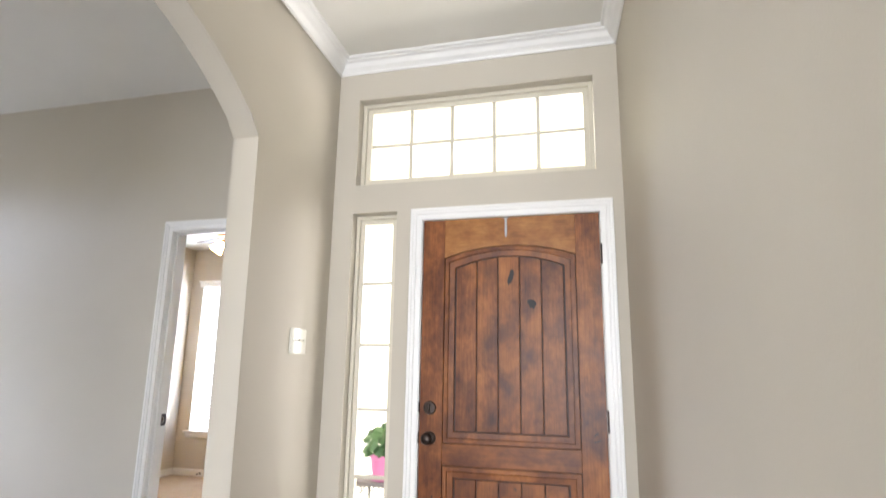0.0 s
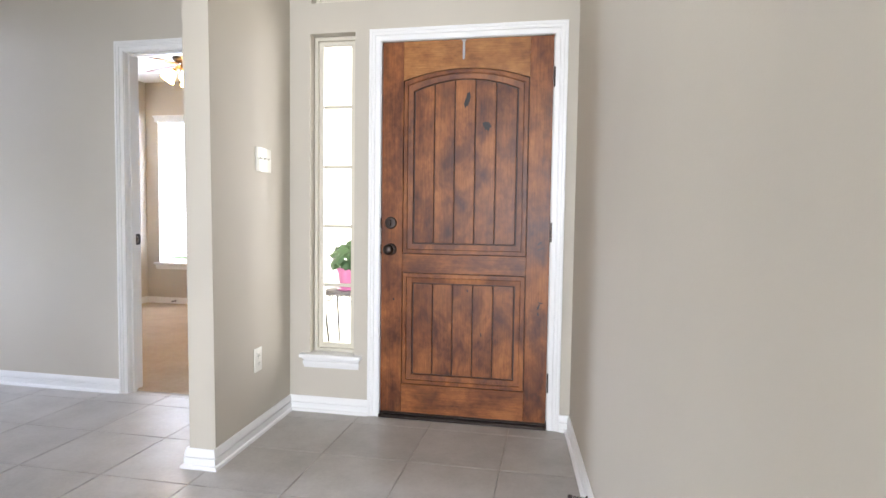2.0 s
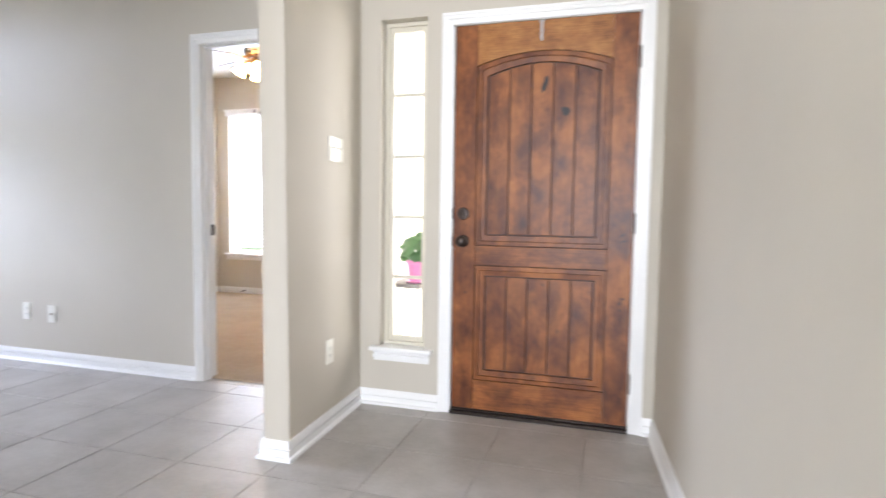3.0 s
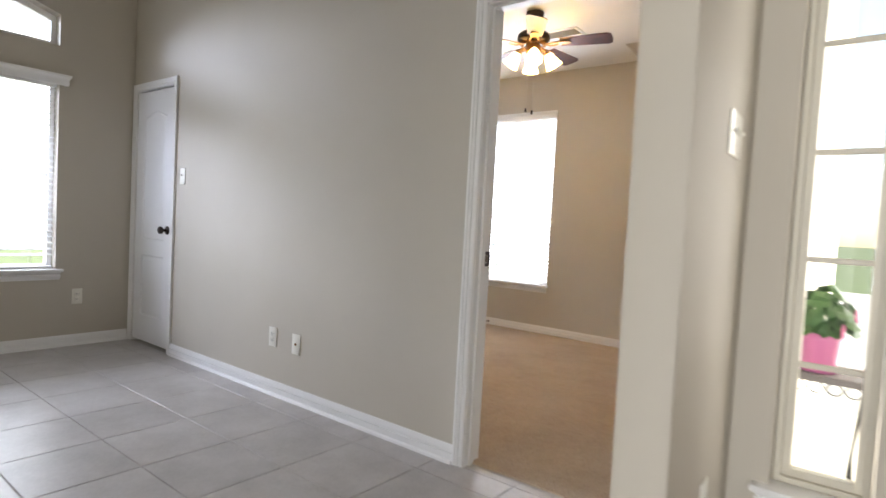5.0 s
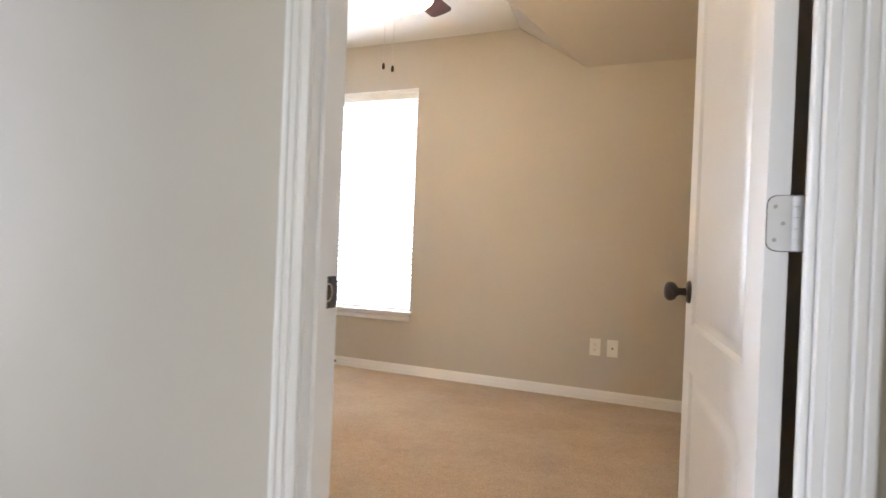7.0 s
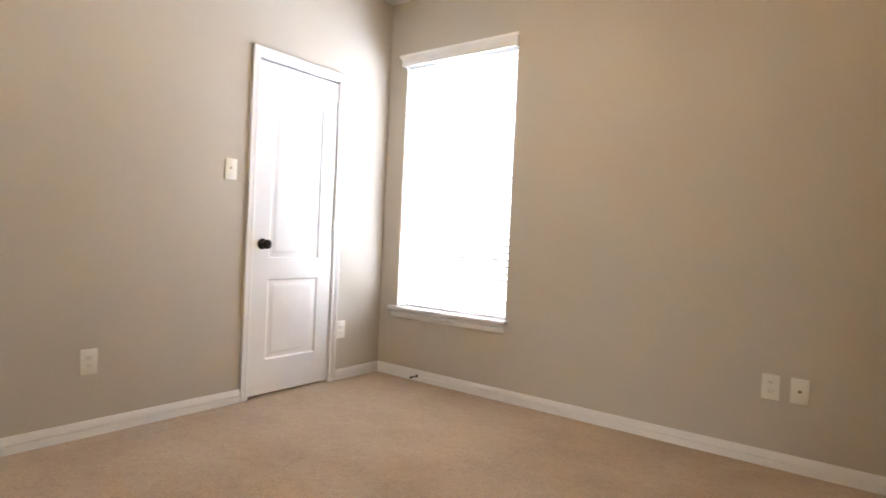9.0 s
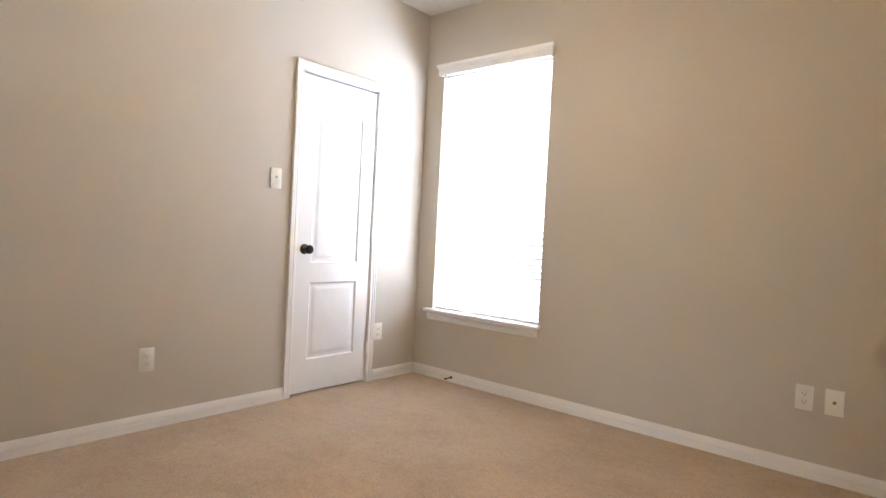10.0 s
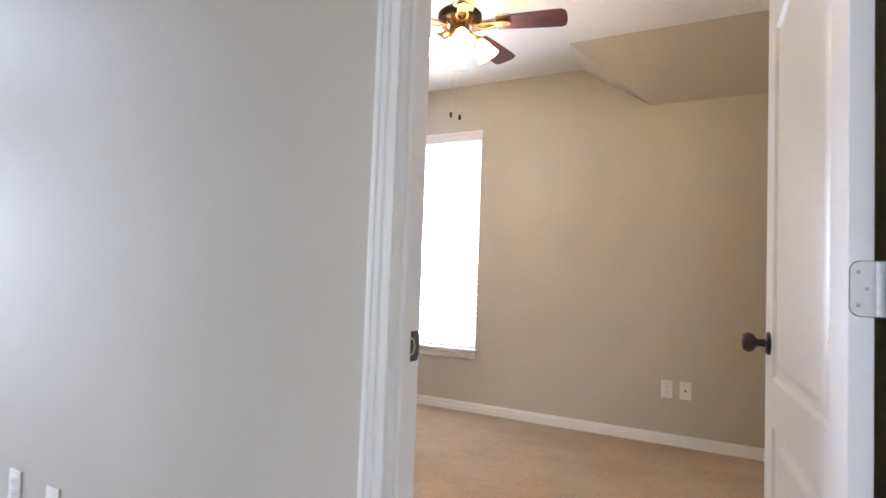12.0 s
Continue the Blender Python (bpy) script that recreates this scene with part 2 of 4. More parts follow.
def part(name, bm, mat, parent=None, label="", smooth=None):
    """Links a bmesh as one mesh object, under a thing or under a part."""
    bmesh.ops.recalc_face_normals(bm, faces=bm.faces)
    me = bpy.data.meshes.new(name)
    if smooth:
        for f in bm.faces:
            f.smooth = True
    bm.to_mesh(me)
    bm.free()
    if smooth:
        me.set_sharp_from_angle(angle=radians(smooth))
    me.materials.append(mat)
    ob = new(name, me)
    if parent is not None:
        ob.parent = parent
    if label:
        ob["label"] = label
    return ob


def again(name, ob, m, parent=None):
    """Another object on the same mesh."""
    o = new(name, ob.data)
    o.parent = parent
    o.matrix_basis = m
    return o


def empty(name, m=None, **tags):
    e = new(name)
    e.empty_display_size = 0.05
    if m is not None:
        e.matrix_basis = m
    return tagged(e, **tags)


def boxes(*spans, bevel=0.0, seg=1):
    """One bmesh of axis-aligned boxes, each (x0, x1, y0, y1, z0, z1)."""
    bm = bmesh.new()
    for x0, x1, y0, y1, z0, z1 in spans:
        m = Matrix.Translation(((x0 + x1) / 2, (y0 + y1) / 2, (z0 + z1) / 2)) @ Matrix.Diagonal((x1 - x0, y1 - y0, z1 - z0, 1))
        bmesh.ops.create_cube(bm, size=1, matrix=m)
    if bevel:
        bmesh.ops.bevel(bm, geom=bm.edges[:], offset=bevel, segments=seg, affect="EDGES", profile=0.5)
    return bm


def holed(u, v, w, holes, axis):
    """A wall slab with openings. u: span along the wall, v: span in height, w: span in thickness; holes (u0, u1, v0, v1). axis: the wall's normal."""
    us = sorted({*u, *(h[0] for h in holes), *(h[1] for h in holes)})
    vs = sorted({*v, *(h[2] for h in holes), *(h[3] for h in holes)})
    us = [a for a in us if u[0] <= a <= u[1]]
    vs = [a for a in vs if v[0] <= a <= v[1]]

    def solid(i, j):
        if not (0 <= i < len(us) - 1 and 0 <= j < len(vs) - 1):
            return False
        a, b = (us[i] + us[i + 1]) / 2, (vs[j] + vs[j + 1]) / 2
        return not any(h[0] < a < h[1] and h[2] < b < h[3] for h in holes)

    bm = bmesh.new()
    cache = {}

    def vert(a, b, c):
        key = (a, b, c)
        if key not in cache:
            cache[key] = bm.verts.new((a, c, b) if axis == "y" else (c, a, b))
        return cache[key]

    for i in range(len(us) - 1):
        for j in range(len(vs) - 1):
            if not solid(i, j):
                continue
            a0, a1, b0, b1 = us[i], us[i + 1], vs[j], vs[j + 1]
            for c in w:
                bm.faces.new([vert(a0, b0, c), vert(a1, b0, c), vert(a1, b1, c), vert(a0, b1, c)])
            for di, dj, p, q in ((-1, 0, (a0, b0), (a0, b1)), (1, 0, (a1, b0), (a1, b1)), (0, -1, (a0, b0), (a1, b0)), (0, 1, (a0, b1), (a1, b1))):
                if not solid(i + di, j + dj):
                    bm.faces.new([vert(*p, w[0]), vert(*q, w[0]), vert(*q, w[1]), vert(*p, w[1])])
    return bm


def prism(points, to3, depth):
    """A polygon extruded along a depth. to3(a, b, d) gives the place."""
    bm = bmesh.new()
    lo = [bm.verts.new(to3(a, b, depth[0])) for a, b in points]
    hi = [bm.verts.new(to3(a, b, depth[1])) for a, b in points]
    bm.faces.new(lo)
    bm.faces.new(hi[::-1])
    for i in range(len(points)):
        j = (i + 1) % len(points)
        bm.faces.new([lo[i], lo[j], hi[j], hi[i]])
    return bm


def loft(loops, close=True, cap=True):
    """Skin over rings of places with equal counts."""
    bm = bmesh.new()
    rings = [[bm.verts.new(p) for p in loop] for loop in loops]
    n = len(rings[0])
    for a, b in zip(rings, rings[1:]):
        for i in range(n if close else n - 1):
            j = (i + 1) % n
            bm.faces.new([a[i], a[j], b[j], b[i]])
    if cap:
        bm.faces.new(rings[0][::-1])
        bm.faces.new(rings[-1])
    return bm


def turned(profile, steps=24, m=None):
    """A turned solid from (radius, height) pairs about z."""
    loops = [[(max(r, 1e-4) * math.cos(2 * math.pi * k / steps), max(r, 1e-4) * math.sin(2 * math.pi * k / steps), h) for k in range(steps)] for r, h in profile]
    bm = loft(loops)
    if m is not None:
        bm.transform(m)
    return bm


def tube(points, radius, sides=8):
    """A round bar along points."""
    pts = [Vector(p) for p in points]
    loops = []
    for i, p in enumerate(pts):
        way = (pts[min(i + 1, len(pts) - 1)] - pts[max(i - 1, 0)]).normalized()
        side = way.orthogonal().normalized() if i == 0 else (side - way * side.dot(way)).normalized()
        up = way.cross(side)
        loops.append([p + radius * (math.cos(2 * math.pi * k / sides) * side + math.sin(2 * math.pi * k / sides) * up) for k in range(sides)])
    return loft(loops)


def merged(*bms):
    out = bmesh.new()
    for b in bms:
        me = bpy.data.meshes.new("tmp")
        b.to_mesh(me)
        b.free()
        out.from_mesh(me)
        bpy.data.meshes.remove(me)
    return out


def swept(profile, frames):
    """A moulding: the (out, up) profile carried through mitred frames, each (origin, out, up)."""
    loops = [[Vector(o) + a * Vector(x) + b * Vector(y) for a, b in profile] for o, x, y in frames]
    return loft(loops)


# ------------------------------------------------------------------ the plan
H_HALL, H_DIN, H_BED = 3.054, 3.027, 2.715
X_RIGHT, X_PART, X_PART2 = 1.036, -0.538, -0.662
Y_ROOM, Y_BED = 0.03, 0.145
X_DIN, X_BED_L, X_BED_R, Y_WIN = -5.115, -4.028, -0.705, 3.235
Y_BACK, Y_DIN_BACK, X_FAR = -8.2, -3.6, 3.4
X_CORNER = -0.882  # the side wall stands a little out of square
D_L, D_R, D_TOP = -1.622, -0.756, 2.078
C_TOP = 2.031


def structure(name, bm, mat, label, smooth=None):
    return tagged(part(name, bm, mat, None, "", smooth), label=label, category=name.split("_")[0], kind="structure")


# walls
structure("wall_front", holed((X_PART2, X_RIGHT + 0.15), (0, H_HALL + 0.1), (0, 0.16),
          [(-0.418, -0.155, 0.33, 2.118), (-0.41, 0.91, 2.282, 2.805), (-0.022, 0.936, 0, 2.075)], "y"), WALL,
          "beige painted front wall round the entrance door")
X_FLARE = X_RIGHT + 0.29  # where that wall ends; the hall widens towards the rear room
structure("wall_right", prism([(X_RIGHT, -0.001), (X_RIGHT + 0.15, -0.001), (X_FLARE + 0.15, -3.9), (X_FLARE, -3.9)], lambda u, v, w: (u, v, w), (0, H_HALL + 0.1)), WALL, "plain beige painted hall wall beside the entrance door")

ARCH_Y0, ARCH_Y1, SPRING, RISE = -0.806, -2.810, 2.252, 0.375

SKEW = 0.034  # the short pier by the entrance stands askew by this much at its end


def partition():
    half = (ARCH_Y0 - ARCH_Y1) / 2
    rad = (half * half + RISE * RISE) / (2 * RISE)
    mid = (ARCH_Y0 + ARCH_Y1) / 2
    top = SPRING + RISE
    arc = []
    for k in range(25):
        y = ARCH_Y0 + (ARCH_Y1 - ARCH_Y0) * k / 24
        arc.append((y, top - rad + math.sqrt(rad * rad - (y - mid) ** 2)))
    pts = [(-0.001, 0), (-0.001, H_HALL + 0.1), (-4.6, H_HALL + 0.1), (-4.6, 0), (ARCH_Y1, 0)] + arc[::-1] + [(ARCH_Y0, 0)]
    bm = prism(pts, lambda a, b, d: (d + SKEW * min(a / ARCH_Y0, 1.0), a, b), (X_PART2, X_PART))
    edges = []
    for e in bm.edges:
        a, b = e.verts[0].co, e.verts[1].co
        inside = all(ARCH_Y1 - 1e-4 <= c.y <= ARCH_Y0 + 1e-4 and c.z < top + 0.01 for c in (a, b))
        if inside and abs(a.x - b.x) < 1e-4 and (b - a).length > 0.01:
            edges.append(e)
    bmesh.ops.bevel(bm, geom=edges, offset=0.019, segments=5, affect="EDGES", profile=0.5)
    return bm


structure("wall_partition", partition(), WALL, "beige painted partition with a wide arched opening and rounded corners", 40)
structure("wall_dining", holed((X_DIN - 0.15, X_PART2 - 0.001), (0, H_DIN + 0.1), (Y_ROOM, Y_BED),
          [(D_L - 0.02, D_R + 0.02, 0, D_TOP + 0.02), (-5.052, -4.435, 0, C_TOP + 0.02)], "y"), WALL,
          "beige painted wall between the tiled room and the bedroom")


def dining_side():
    return holed((Y_DIN_BACK - 0.1, Y_ROOM - 0.001), (0, H_DIN + 0.1), (X_DIN - 0.16, X_DIN), [(-1.71, -0.51, 0.595, 2.01), (-1.71, -0.51, 2.268, 2.61)], "x")


structure("wall_dining_window", dining_side(), WALL, "beige painted wall with a tall window and an arched window above")
# Out of view; the hole is there only for the added rear lamp.
structure("wall_dining_back", holed((X_DIN - 0.16, X_PART2 + 0.06), (0, H_DIN + 0.1), (Y_DIN_BACK - 0.12, Y_DIN_BACK), [(-3.9, -2.3, 0.9, 2.1)], "y"), WALL, "unseen beige rear wall of the tiled room, opened for an added fill lamp")
structure("wall_bedroom_window", holed((X_BED_L - 1.24, X_BED_R + 0.15), (0, H_BED + 0.2), (Y_WIN, Y_WIN + 0.16), [(-3.858, -2.951, 0.515, 2.268)], "y"), WALL,
          "beige painted bedroom wall with one tall window")
structure("wall_bedroom_closet", holed((Y_BED + 0.001, Y_WIN - 0.001), (0, H_BED + 0.2), (X_BED_L - 0.12, X_BED_L), [(2.107, 2.763, 0, C_TOP + 0.02)], "x"), WALL,
          "beige painted bedroom wall with the closet door")
structure("wall_bedroom_side", prism([(X_BED_R, Y_BED + 0.001), (X_BED_R + 0.13, Y_BED + 0.001), (X_BED_R + 0.13, Y_WIN - 0.001), (X_CORNER, Y_WIN - 0.001)], lambda u, v, w: (u, v, w), (0, H_BED + 0.2)), WALL, "plain beige painted bedroom side wall")
# Unseen wall; its opening is added for the fill lamp.
structure("wall_great_room", holed((X_PART2, X_FAR), (0, H_HALL + 0.1), (Y_BACK - 0.15, Y_BACK), [(-0.45, 2.6, 0.35, 2.4)], "y"), WALL, "unseen beige rear wall, opened for an added fill lamp")
structure("wall_great_room_side", boxes((X_FAR, X_FAR + 0.12, Y_BACK, -3.9, 0, H_HALL + 0.1)), WALL, "plain beige painted side wall of the rear room")
structure("wall_great_room_left", boxes((X_PART2 - 0.12, X_PART2 + 0.06, Y_BACK, -4.601, 0, H_HALL + 0.1)), WALL, "plain beige painted wall of the rear room")
structure("wall_great_room_return", boxes((X_FLARE + 0.01, X_FAR, -3.9, -3.78, 0, H_HALL + 0.1)), WALL, "plain beige painted return wall of the rear room")
# Unseen wall; it stops daylight from leaking under the closet doors.
structure("wall_closet_back", boxes((X_BED_L - 1.24, X_BED_L - 1.12, Y_BED + 0.001, Y_WIN - 0.001, 0, H_BED)), WALL, "unseen closet back wall that keeps daylight out behind closed doors")

# Hidden pieces added behind door_3 so no daylight shows beneath it.
structure("wall_pantry_back", boxes((X_DIN - 0.16, X_BED_L - 1.241, 0.75, 0.87, 0, H_DIN), (X_DIN - 0.28, X_DIN - 0.161, Y_ROOM, 0.87, 0, H_DIN)), WALL, "unseen wall added behind the closed door to block daylight")
structure("floor_pantry", boxes((X_DIN - 0.16, X_BED_L - 1.241, Y_ROOM + 0.001, 0.75, -0.06, -0.004), (X_BED_L - 1.24, -4.3, Y_ROOM + 0.001, Y_BED - 0.001, -0.06, -0.004)), GROUT, "unseen floor added behind the closed door to block daylight")

# ceilings
structure("ceiling_hall", boxes((X_PART2 + 0.005, X_FAR + 0.1, Y_BACK - 0.1, 0.15, H_HALL, H_HALL + 0.08)), CEILING, "cream painted hall ceiling")
structure("ceiling_dining", boxes((X_DIN - 0.1, X_PART2 + 0.06, Y_DIN_BACK - 0.1, Y_ROOM + 0.1, H_DIN, H_DIN + 0.08)), CEILING, "white textured ceiling of the tiled room")
structure("ceiling_bedroom", boxes((X_BED_L - 1.2, X_BED_R + 0.1, Y_BED - 0.1, Y_WIN + 0.1, H_BED, H_BED + 0.08)), CEILING, "white textured bedroom ceiling")


def soffit():
    bm = bmesh.new()
    a = (-2.077, 2.720, H_BED)
    b = (-2.122, Y_WIN, H_BED)
    c = (-1.626, Y_WIN, 2.382)
    d = (X_BED_R, 2.720, H_BED)
    e = (X_BED_R, Y_WIN, H_BED)
    f = (X_BED_R, Y_WIN, 2.382)
    v = [bm.verts.new(p) for p in (a, b, c, d, e, f)]
    for ids in ((0, 2, 5, 3), (0, 1, 2), (0, 3, 4, 1), (1, 4, 5, 2), (3, 5, 4)):
        bm.faces.new([v[i] for i in ids])
    return bm


structure("ceiling_slope", soffit(), WALL, "beige painted sloped ceiling corner under the roof")

# floors
floor = structure("floor", boxes((X_DIN, X_PART2, Y_DIN_BACK - 0.12, Y_ROOM, -0.06, -0.004), (X_PART2, X_FLARE + 0.15, -3.9, Y_ROOM, -0.06, -0.004), (X_PART2 - 0.12, X_FAR, Y_BACK, -3.9, -0.06, -0.004), (D_L, D_R, Y_ROOM, 0.085, -0.06, -0.004)), GROUT, "grey-brown ceramic tile floor with grey joints")
structure("floor_bedroom", boxes((X_BED_L - 1.2, X_BED_R, Y_BED, Y_WIN, -0.06, 0.010), (D_L, D_R, 0.0851, Y_BED, -0.06, 0.010)), CARPET, "beige cut-pile bedroom carpet")

# ------------------------------------------------------------------ trim
BASE = [(0, 0), (0.014, 0), (0.014, 0.0465), (0.0065, 0.0475), (0.0065, 0.0500), (0.0125, 0.0512), (0.0125, 0.064), (0.010, 0.074), (0.0075, 0.080), (0.006, 0.086), (0, 0.086)]

BASE_IN_CARPET = BASE

SHOE = [(0, 0), (0.026, 0), (0.0255, 0.006), (0.023, 0.012), (0.0185, 0.0155), (0.014, 0.017)] + BASE[2:]


def baseboard(*pts, profile=SHOE):
    """A baseboard along points on the wall's face; the room lies to the left of the run."""
    p = [Vector((*q, 0)) for q in pts]
    ways = [(b - a).normalized() for a, b in zip(p, p[1:])]
    outs = [Vector((-w.y, w.x, 0)) for w in ways]
    frames = []
    for i, q in enumerate(p):
        if i == 0 or i == len(p) - 1:
            o = outs[0 if i == 0 else -1]
        else:
            a, b = outs[i - 1], outs[i]
            o = (a + b) / (1 + a.dot(b))
        frames.append((q, o, (0, 0, 1)))
    return tagged(part("baseboard", swept(profile, frames), TRIM, None, "", 35), label="white painted wooden baseboard with a moulded top edge", category="baseboard", kind="structure")


baseboard((-0.068, 0), (X_PART, 0), (X_PART + SKEW, ARCH_Y0), (X_PART2 + SKEW, ARCH_Y0), (X_PART2, Y_ROOM), (D_R + 0.071, Y_ROOM))
baseboard((X_FLARE, -3.9), (X_RIGHT, 0), (0.984, 0))
baseboard((D_L - 0.059, Y_ROOM), (-4.386, Y_ROOM))
baseboard((X_DIN, Y_ROOM - 0.018), (X_DIN, Y_DIN_BACK), (X_PART2 + SKEW, Y_DIN_BACK))
baseboard((X_BED_R, Y_BED + 0.02), (X_CORNER, Y_WIN), (X_BED_L, Y_WIN), (X_BED_L, 2.808), profile=BASE_IN_CARPET)
baseboard((X_BED_L, 2.072), (X_BED_L, Y_BED), (D_L - 0.059, Y_BED), profile=BASE_IN_CARPET)

CROWN = [(0, -0.085), (0.011, -0.085), (0.013, -0.078), (0.009, -0.074), (0.014, -0.066), (0.026, -0.060), (0.036, -0.046), (0.042, -0.031), (0.054, -0.023), (0.062, -0.021), (0.062, -0.014), (0.076, -0.012), (0.082, -0.006), (0.082, 0), (0, 0)]


def crown(*pts):
    p = [Vector((*q, H_HALL)) for q in pts]
    ways = [(b - a).normalized() for a, b in zip(p, p[1:])]
    outs = [Vector((-w.y, w.x, 0)) for w in ways]
    frames = []
    for i, q in enumerate(p):
        if i == 0 or i == len(p) - 1:
            o = outs[0 if i == 0 else -1]
        else:
            o = (outs[i - 1] + outs[i]) / (1 + outs[i - 1].dot(outs[i]))
        frames.append((q, o, (0, 0, 1)))
    return tagged(part("crown_moulding", swept(CROWN, frames), TRIM, None, "", 35), label="white painted crown moulding under the hall ceiling", category="moulding", kind="structure")


crown((X_FLARE, -3.9), (X_RIGHT, 0), (X_PART, 0), (X_PART + SKEW, ARCH_Y0), (X_PART + SKEW, -4.6))

CASE = [(0, 0), (0, 0.009), (0.003, 0.0105), (0.021, 0.0105), (0.0235, 0.0085), (0.0265, 0.0085), (0.030, 0.0135), (0.042, 0.0145), (0.0445, 0.0125), (0.0475, 0.0165), (0.058, 0.0175), (0.062, 0.015), (0.062, 0)]


def casing(parent, x0, x1, top, y=0.0, side=-1, legs=(True, True), wide=0.85):
    """Moulded casing round a door's opening, on the face y of the wall; side: which way that face looks."""
    out = (0, side, 0)
    fr = [((x0, y, 0), (-1, 0, 0), out), ((x0, y, top), (-1, 0, 1), out)]
    if legs[1]:
        fr += [((x1, y, top), (1, 0, 1), out), ((x1, y, 0), (1, 0, 0), out)]
    else:
        fr += [((x1, y, top), (0, 0, 1), out)]
    return part("casing", swept([(a * wide, b) for a, b in CASE], fr), TRIM, parent, "white moulded door casing", 30)


def jamb(parent, x0, x1, top, y0, y1, stop):
    """Side and head jambs between two wall faces, with a door stop on them."""
    t = 0.018
    part("jamb", boxes((x0 - t, x0, y0, y1, 0, top + t), (x1, x1 + t, y0, y1, 0, top + t), (x0, x1, y0, y1, top, top + t)), TRIM, parent, "white painted door jamb")
    a, b = stop
    part("door_stop", boxes((x0, x0 + 0.011, a, b, 0, top - 0.011), (x1 - 0.011, x1, a, b, 0, top - 0.011), (x0, x1, a, b, top - 0.011, top), bevel=0.002), TRIM, parent, "white stop strip round the jamb")


def outline(x0, x1, z0, z1, rise, inset, n=14, kind="cos"):
    """A panel's outline, anticlockwise from the lower left, with an arched head."""
    a, b, lo, hi = x0 + inset, x1 - inset, z0 + inset, z1 - inset
    pts = [(a, lo), (b, lo)]
    for k in range(n + 1):
        u = 1 - k / n
        if kind == "cos":
            lift = rise * (0.5 - 0.5 * math.cos(2 * math.pi * u))
        else:
            lift = rise * (1 - (2 * u - 1) ** 2)
        pts.append((a + (b - a) * u, hi + lift))
    return pts


def round_knob(parent, m, label="oil-rubbed bronze round door knob"):
    """A door knob that stands out along local -y."""
    hold = m @ Matrix.Rotation(radians(90), 4, "X")
    rose = part("rose", turned([(0.0, 0), (0.033, 0), (0.033, 0.004), (0.028, 0.009), (0.014, 0.011), (0.0, 0.011)], 28, hold), BRONZE, parent, "round bronze rose", 40)
    prof = [(0.0, 0.011), (0.012, 0.011), (0.0105, 0.026), (0.013, 0.033), (0.024, 0.040), (0.0285, 0.050), (0.0275, 0.060), (0.020, 0.068), (0.008, 0.071), (0.0, 0.071)]
    part("knob", turned(prof, 28, hold), BRONZE, parent, label, 50)


def hinge(parent, m, mat, high=0.089, plate=True):
    """A butt hinge: barrel of five knuckles and a leaf with rounded corners. Local x runs along the plate."""
    h = empty("hinge", m)
    h.parent = parent
    bms = []
    for k in range(5):
        z = -high / 2 + k * high / 5
        bms.append(turned([(0.0, z + 0.0005), (0.0062, z + 0.0005), (0.0062, z + high / 5 - 0.0005), (0.0, z + high / 5 - 0.0005)], 14))
    part("knuckle", merged(*bms), mat, h, "", 40)
    if plate:
        r, w = 0.015, 0.041
        pts = [(-0.016, -high / 2), (w - r, -high / 2)]
        pts += [(w - r + r * math.sin(a), -high / 2 + r - r * math.cos(a)) for a in (0.4, 0.8, 1.2, 1.57)]
        pts += [(w - r + r * math.cos(a), high / 2 - r + r * math.sin(a)) for a in (0.0, 0.4, 0.8, 1.2)]
        pts += [(w - r, high / 2), (-0.016, high / 2)]
        # A slightly larger dark plate paints the shadow line round the hinge leaf.
        grown = [(a + (0.0012 if a > 0.02 else 0), b * 1.026) for a, b in pts]
        part("mortise_shadow", prism(grown, lambda a, b, d: (a, d, b), (-0.0066, -0.0056)), SLOT_SHADE, h, "dark rim for the shadow in the recess round the hinge plate")
        part("plate", prism(pts, lambda a, b, d: (a, d, b), (-0.0065, -0.0035)), mat, h)
        bms = [turned([(0.0, 0), (0.0035, 0), (0.003, 0.001), (0.0, 0.001)], 10, Matrix.Translation((x, -0.0035, z)) @ Matrix.Rotation(radians(-90), 4, "X")) for x, z in ((0.030, 0.027), (0.018, 0.0), (0.030, -0.027))]
        for b in bms:
            part("screw", b, SCREW, h)
    return h


